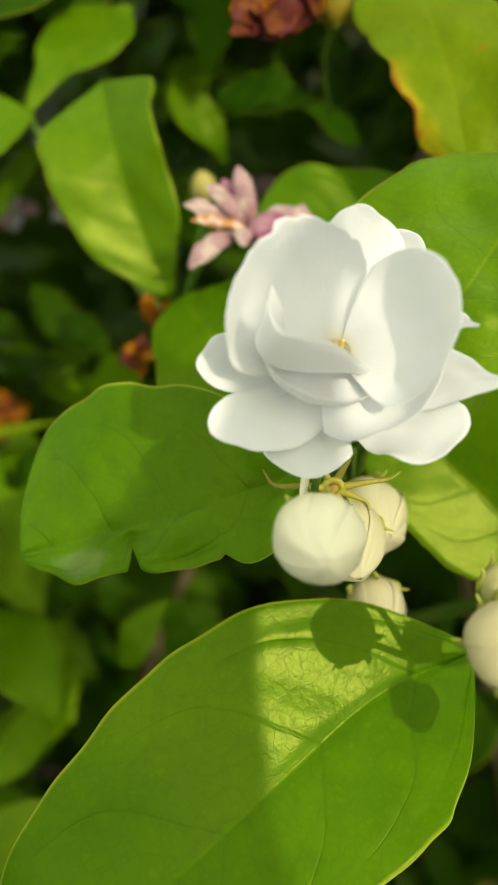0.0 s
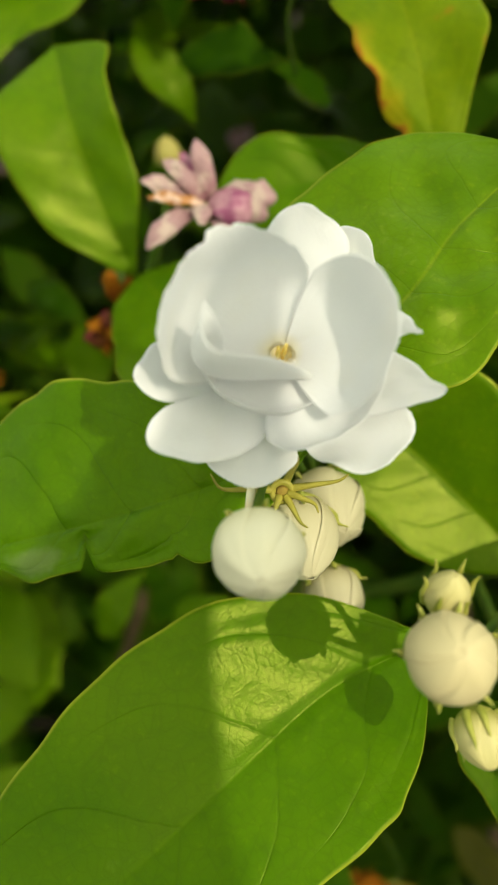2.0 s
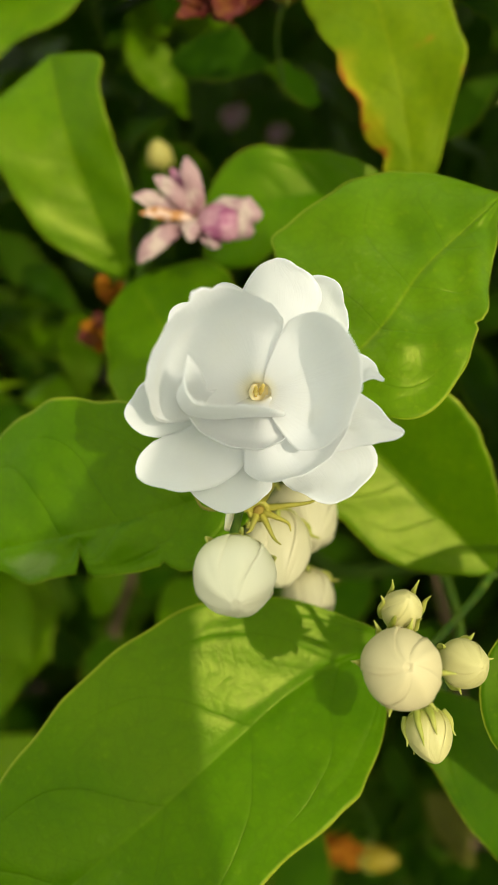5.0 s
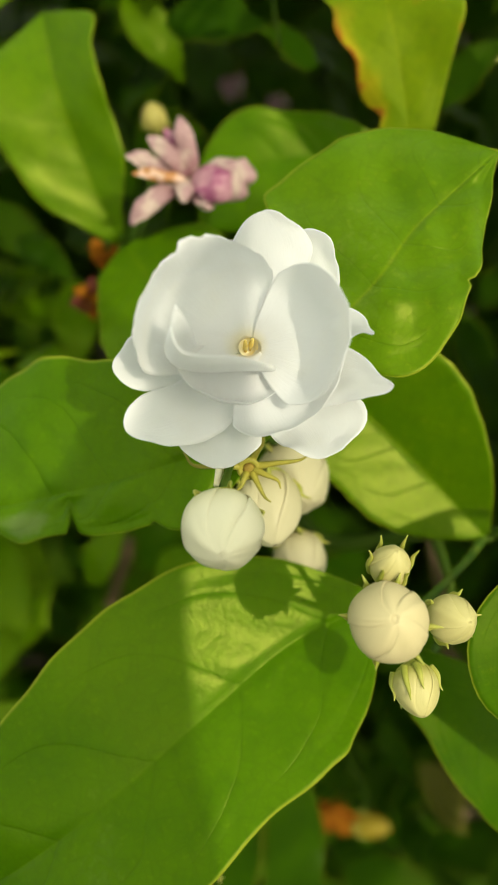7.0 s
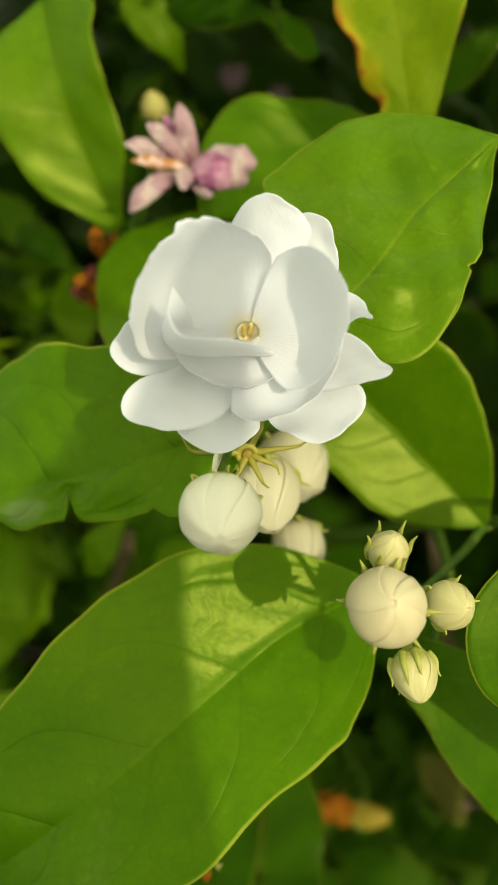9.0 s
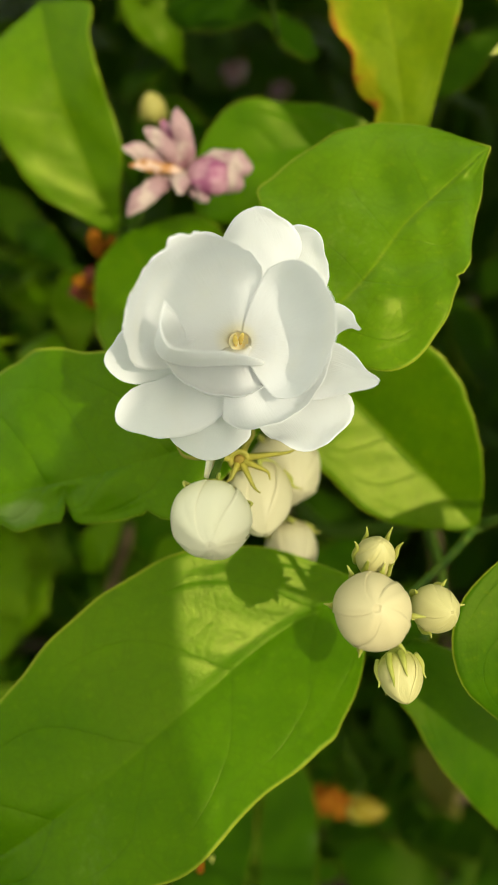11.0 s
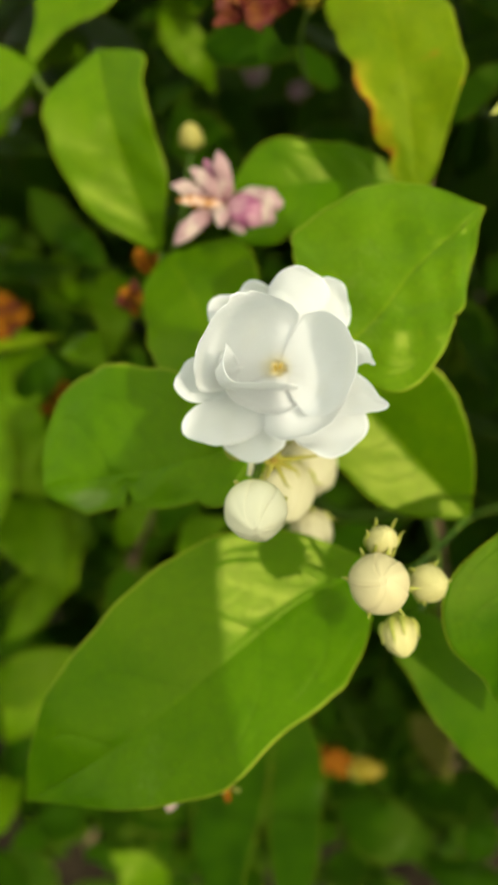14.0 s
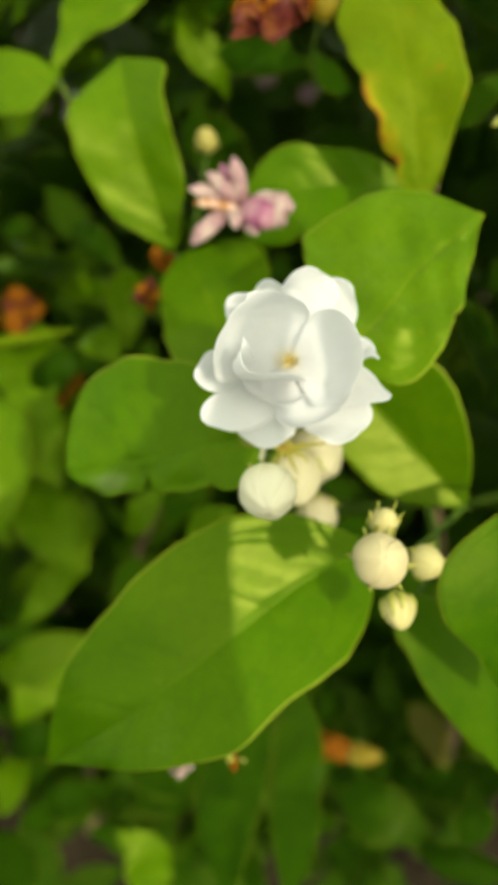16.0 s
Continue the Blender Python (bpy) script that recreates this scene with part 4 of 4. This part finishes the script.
withered((-6, 93, -58), 13, 12, 31, "withered flower shrivelled to dark red-brown", [WITHERED, WITHERED, WITHERED, RUST])
withered((-32.4, 32.8, -88), 5, 5, 32, "small dried orange-brown calyx at a node", [RUST])
withered((-39, 24, -95), 6, 5, 33, "dried orange-brown flower remains on a twig", [RUST, WITHERED])
withered((-118, 33, -220), 11, 6, 34, "dried reddish-brown flower deep in the shrub", [RUST, WITHERED])
withered((-96, -1, -200), 13, 5, 35, "thin dried brown flower remains", [RUST])
withered((36.5, -170, -222), 11, 14, 36, "dried orange flower low in the shrub", [RUST], flat=0.5)
withered((-20.4, -96.5, -50), 3.2, 5, 44, "small fading pink petals under the broad leaf", [PINK])
withered((-6.8, -95.5, -52), 2.4, 4, 45, "small dried yellowish calyx under the broad leaf", [SEPAL, RUST])
withered((-10, 209, -371), 10, 6, 37, "greyish faded petals deep in the shrub", [PINK])
withered((18, 198, -371), 8, 5, 38, "greyish faded petals deep in the shrub", [PINK])
withered((-127, 140, -250), 15, 6, 39, "pale faded flower deep among the leaves", [PINK, WHITE])
withered((-103, 138, -250), 9, 5, 40, "pale faded flower deep among the leaves", [PINK, WHITE])
bud("flower_bud", (52, -171, -217), (0.9, 0.1, 0.4), 4.8, 16, BUD_YELLOW, "yellow bud beside the dried orange flower", [(52, -168, -232), (48, -160, -245), (40, -150, -260)], 5, "", 0.3, 0.5, 0.4, 13)
bud("flower_bud", (8, 94, -62), (0.1, 0.3, 0.9), 4.0, 9, BUD_YELLOW, "pale yellow bud beside the withered flower", [(7, 91, -68), (6, 88, -74), (8, 82, -84)], 5, "", 0.3, 0.5, 0.4, 14)

# ---- the inner foliage of the shrub ----
def common_leaf(name, length, width, seed, nu=26, nv=12):
    """A leaf mesh of its own axes: base at the origin, tip along x, upper side along z; metres."""
    rng = np.random.RandomState(seed)
    bend = rng.uniform(-0.10, 0.12, 2) * length
    mid = [(0, 0, 0), (length * 0.35, rng.uniform(-2, 2), 2 + bend[0]), (length * 0.7, rng.uniform(-3, 3), bend[0]), (length, rng.uniform(-3, 3), -length * rng.uniform(0.05, 0.3))]
    w = np.array([0.05, 0.55, 0.88, 1.0, 0.98, 0.84, 0.6, 0.3, 0.0]) * width / 2
    g, uv = blade_grid(mid, w * rng.uniform(0.9, 1.1), w * rng.uniform(0.9, 1.1), (rng.uniform(-0.1, 0.35), rng.uniform(-0.1, 0.35)), 1.2, 0.02 * length, seed, nu=nu, nv=nv)
    v, f, t = sheet(g, uv, 0.4)
    me = bpy.data.meshes.new(name)
    me.from_pydata((np.array(v) / 1000).tolist(), [], f)
    me.polygons.foreach_set("use_smooth", [True] * len(me.polygons))
    layer = me.uv_layers.new(name="UVMap")
    idx = np.empty(len(me.loops), dtype=np.int32)
    me.loops.foreach_get("vertex_index", idx)
    layer.data.foreach_set("uv", np.asarray(t, dtype=np.float32)[idx].ravel())
    me.materials.append(LEAF_SHADE_DARK)
    return me


KINDS = [common_leaf("leaf", 55 + 6 * k, 30 + 4 * (k % 3), 70 + k) for k in range(6)]
ORIGIN = MM @ (Vector((20, -40, -330)) / 1000)


# the same leaves in a lighter green that stands in for sunlight
LIT_KINDS = [m.copy() for m in KINDS]
for m in LIT_KINDS:
    m.materials[0] = LEAF_YOUNG_LIT


def add_leaf(kind, at, point, face, size=1.0, meshes=KINDS):
    """One of the shrub's inner leaves: base, the way it points, the way its upper side faces."""
    x = Vector(point).normalized()
    z = Vector(face)
    z = (z - x * z.dot(x)).normalized()
    y = z.cross(x)
    m = Matrix((x, y, z)).transposed().to_4x4()
    m = MM @ Matrix.Translation(Vector(at) / 1000) @ m @ Matrix.Scale(size, 4)
    ob = new("leaf", meshes[kind])
    ob.parent = shrub
    ob.matrix_basis = Matrix.Translation(-ORIGIN) @ m
    return ob


# leaves between the stems, most painted lighter as if catching light: base and tip
for k, (a, b) in enumerate((
    ((-103, 21, -200), (-97, -11, -185)), ((-108, -4, -210), (-94, -46, -195)), ((-114, -48, -230), (-84, -88, -215)),
    ((-123, -118, -240), (-95, -77, -225)), ((-130, -48, -200), (-111, -70, -185)), ((-59, 46, -170), (-58, 13, -155)),
    ((-26, 139, -160), (-47, 128, -145)), ((-22, 102, -110), (4, 98, -95)), ((22, 101, -130), (6, 106, -115)),
    ((72, 106, -110), (47, 116, -95)), ((59, 92, -140), (73, 108, -125)), ((101, -209, -210), (99, -172, -195)),
    ((41, -196, -230), (84, -213, -215)), ((-39, -235, -210), (-58, -205, -195)), ((-95, -125, -230), (-117, -165, -215)))):
    a, b = Vector(a), Vector(b)
    add_leaf(k % 6, a, b - a, (0.1, 0.35, 1), (b - a).length / (55 + 6 * (k % 6)), KINDS if 5 < k < 13 else LIT_KINDS)
for k, (a, b) in enumerate((
    ((-89, 67, -230), (-107, 89, -215)), ((-90, 68, -200), (-65, 49, -185)), ((-88, 110, -110), (-76, 116, -95)),
    ((14, -129, -180), (19, -111, -165)), ((-125, -198, -260), (-131, -227, -245)), ((-70, -124, -260), (-92, -165, -245)),
    ((-31, -60, -150), (-15, -45, -135)), ((-54, -60, -160), (-39, -38, -145)), ((-103, -103, -230), (-86, -68, -215)),
    ((-91, -27, -150), (-80, -4, -135)), ((1, -235, -200), (29, -236, -185)), ((108, -158, -200), (90, -132, -185)),
    ((-36, 94, -200), (-37, 117, -185)), ((-109, 119, -260), (-128, 119, -245)), ((-116, 112, -128), (-86.5, 133, -116)), ((-20, 144, -150), (-43, 121, -140)))):
    a, b = Vector(a), Vector(b)
    add_leaf((k + 2) % 6, a, b - a, (-0.2, 0.3, 1), (b - a).length / (55 + 6 * ((k + 2) % 6)), KINDS if k in (0, 1, 3, 12, 13) else LIT_KINDS)
for k, (a, b) in enumerate((
    ((-93.5, -4.1, -138), (-74.9, -34.5, -122)), ((-93.8, -39.9, -148), (-67.7, -67.4, -132)), ((-111.9, 14.9, -178), (-98.9, -14.8, -162)),
    ((-98, -6.5, -128), (-86.5, -52.6, -112)), ((-76.2, -71.2, -158), (-90.5, -91.7, -142)), ((-74.4, 16.7, -158), (-56.8, 5.6, -142)))):
    a, b = Vector(a), Vector(b)
    add_leaf((k + 1) % 6, a, b - a, (0.35, 0.15, 1), (b - a).length / (55 + 6 * ((k + 1) % 6)), LIT_KINDS)
dry = add_leaf(1, (78, -160, -250), (36, -36, 15), (0.7, 0.3, 0.6), 0.6)
dry.data = dry.data.copy()
dry.data.materials[0] = LEAF_DRY
tagged(dry, "dull brown drying leaf")

rng = random.Random(5)
count = 0
while count < 130:
    z = -240 - 170 * rng.random()
    reach = (130 - z) * 0.42
    x, y = rng.uniform(-1, 1) * reach, rng.uniform(-1, 1) * reach * 1.75 - 10
    if (MM @ Vector((x / 1000, y / 1000, z / 1000))).z < 0.05:
        continue
    a = rng.uniform(0, 6.28)
    add_leaf(rng.randrange(6), (x, y, z), (math.cos(a), math.sin(a) - 0.35, rng.uniform(-0.7, 0.3)), (rng.uniform(-0.7, 0.7), 0.45 + rng.uniform(-0.6, 0.6), 0.7), rng.uniform(0.55, 0.9))
    count += 1

# smaller leaves between the stems at the shrub's side and foot
rng = random.Random(11)
for k in range(70):
    z = rng.uniform(-250, -165)
    if k < 40:
        x, y = rng.uniform(-150, -62), rng.uniform(-135, 70)
    elif k < 52:
        x, y, z = rng.uniform(-125, -50), rng.uniform(-235, -170), rng.uniform(-280, -220)
    else:
        x, y, z = rng.uniform(-120, -20), rng.uniform(95, 175), rng.uniform(-210, -130)
    a = rng.uniform(0, 6.28)
    add_leaf(rng.randrange(6), (x, y, z), (math.cos(a), math.sin(a) - 0.3, rng.uniform(-0.5, 0.3)), (rng.uniform(-0.6, 0.5), 0.4 + rng.uniform(-0.5, 0.5), 0.8), rng.uniform(0.3, 0.6), LIT_KINDS if (k > 51 and k % 3 == 0) or (k < 40 and k % 3 == 0) else KINDS)

# the deep mass of the shrub, too dense to count
verts, faces, uvs = [], [], []
coarse = common_leaf("deep_leaf", 60, 34, 90, nu=10, nv=7)
cv = np.array([v.co for v in coarse.vertices])
cf = [tuple(p.vertices) for p in coarse.polygons]
cu = np.zeros((len(cv), 2))
for loop, d in zip(coarse.loops, coarse.uv_layers[0].data):
    cu[loop.vertex_index] = d.uv
spots = []
while len(spots) < 900:  # unseen crown added above the open face to block sun and sky
    z = rng.uniform(-270, -72)
    spots.append((rng.uniform(-260, 260), 5 + 0.81 * (84 - z) + 170 * rng.random() ** 1.3, z))
while len(spots) < 1700:  # unseen flanks added to block light from the sides
    z = rng.uniform(-330, -60)
    spots.append((rng.choice((-1, 1)) * (62 + 0.36 * (132 - z) + 130 * rng.random()), rng.uniform(-260, 240), z))
while len(spots) < 5200:  # the mound behind
    z = rng.uniform(-760, -380)
    x, y = rng.uniform(-430, 430), rng.uniform(-450, 630)
    if (x / 430) ** 2 + ((y - 90) / 540) ** 2 + ((z + 560) / 200) ** 2 < 1:
        spots.append((x, y, z))
for p in spots:
    w = MM @ (Vector(p) / 1000)
    if w.z < 0.03:
        continue
    q = Euler((rng.uniform(-0.9, 0.9), rng.uniform(-0.9, 0.9), rng.uniform(0, 6.28))).to_matrix()
    m = np.array(MM.to_3x3() @ q) * rng.uniform(0.7, 1.15)
    base = len(verts)
    verts += ((cv @ m.T) + np.array(w - ORIGIN)).tolist()
    faces += [tuple(base + i for i in f) for f in cf]
    uvs.append(cu)
me = bpy.data.meshes.new("deep_foliage")
me.from_pydata(verts, [], faces)
layer = me.uv_layers.new(name="UVMap")
idx = np.empty(len(me.loops), dtype=np.int32)
me.loops.foreach_get("vertex_index", idx)
layer.data.foreach_set("uv", np.concatenate(uvs).astype(np.float32)[idx].ravel())
me.materials.append(LEAF_SHADE_DARK)
deep = new("deep_foliage", me)
deep.parent = shrub
tagged(deep, "dense shaded inner foliage", kind="stuff")
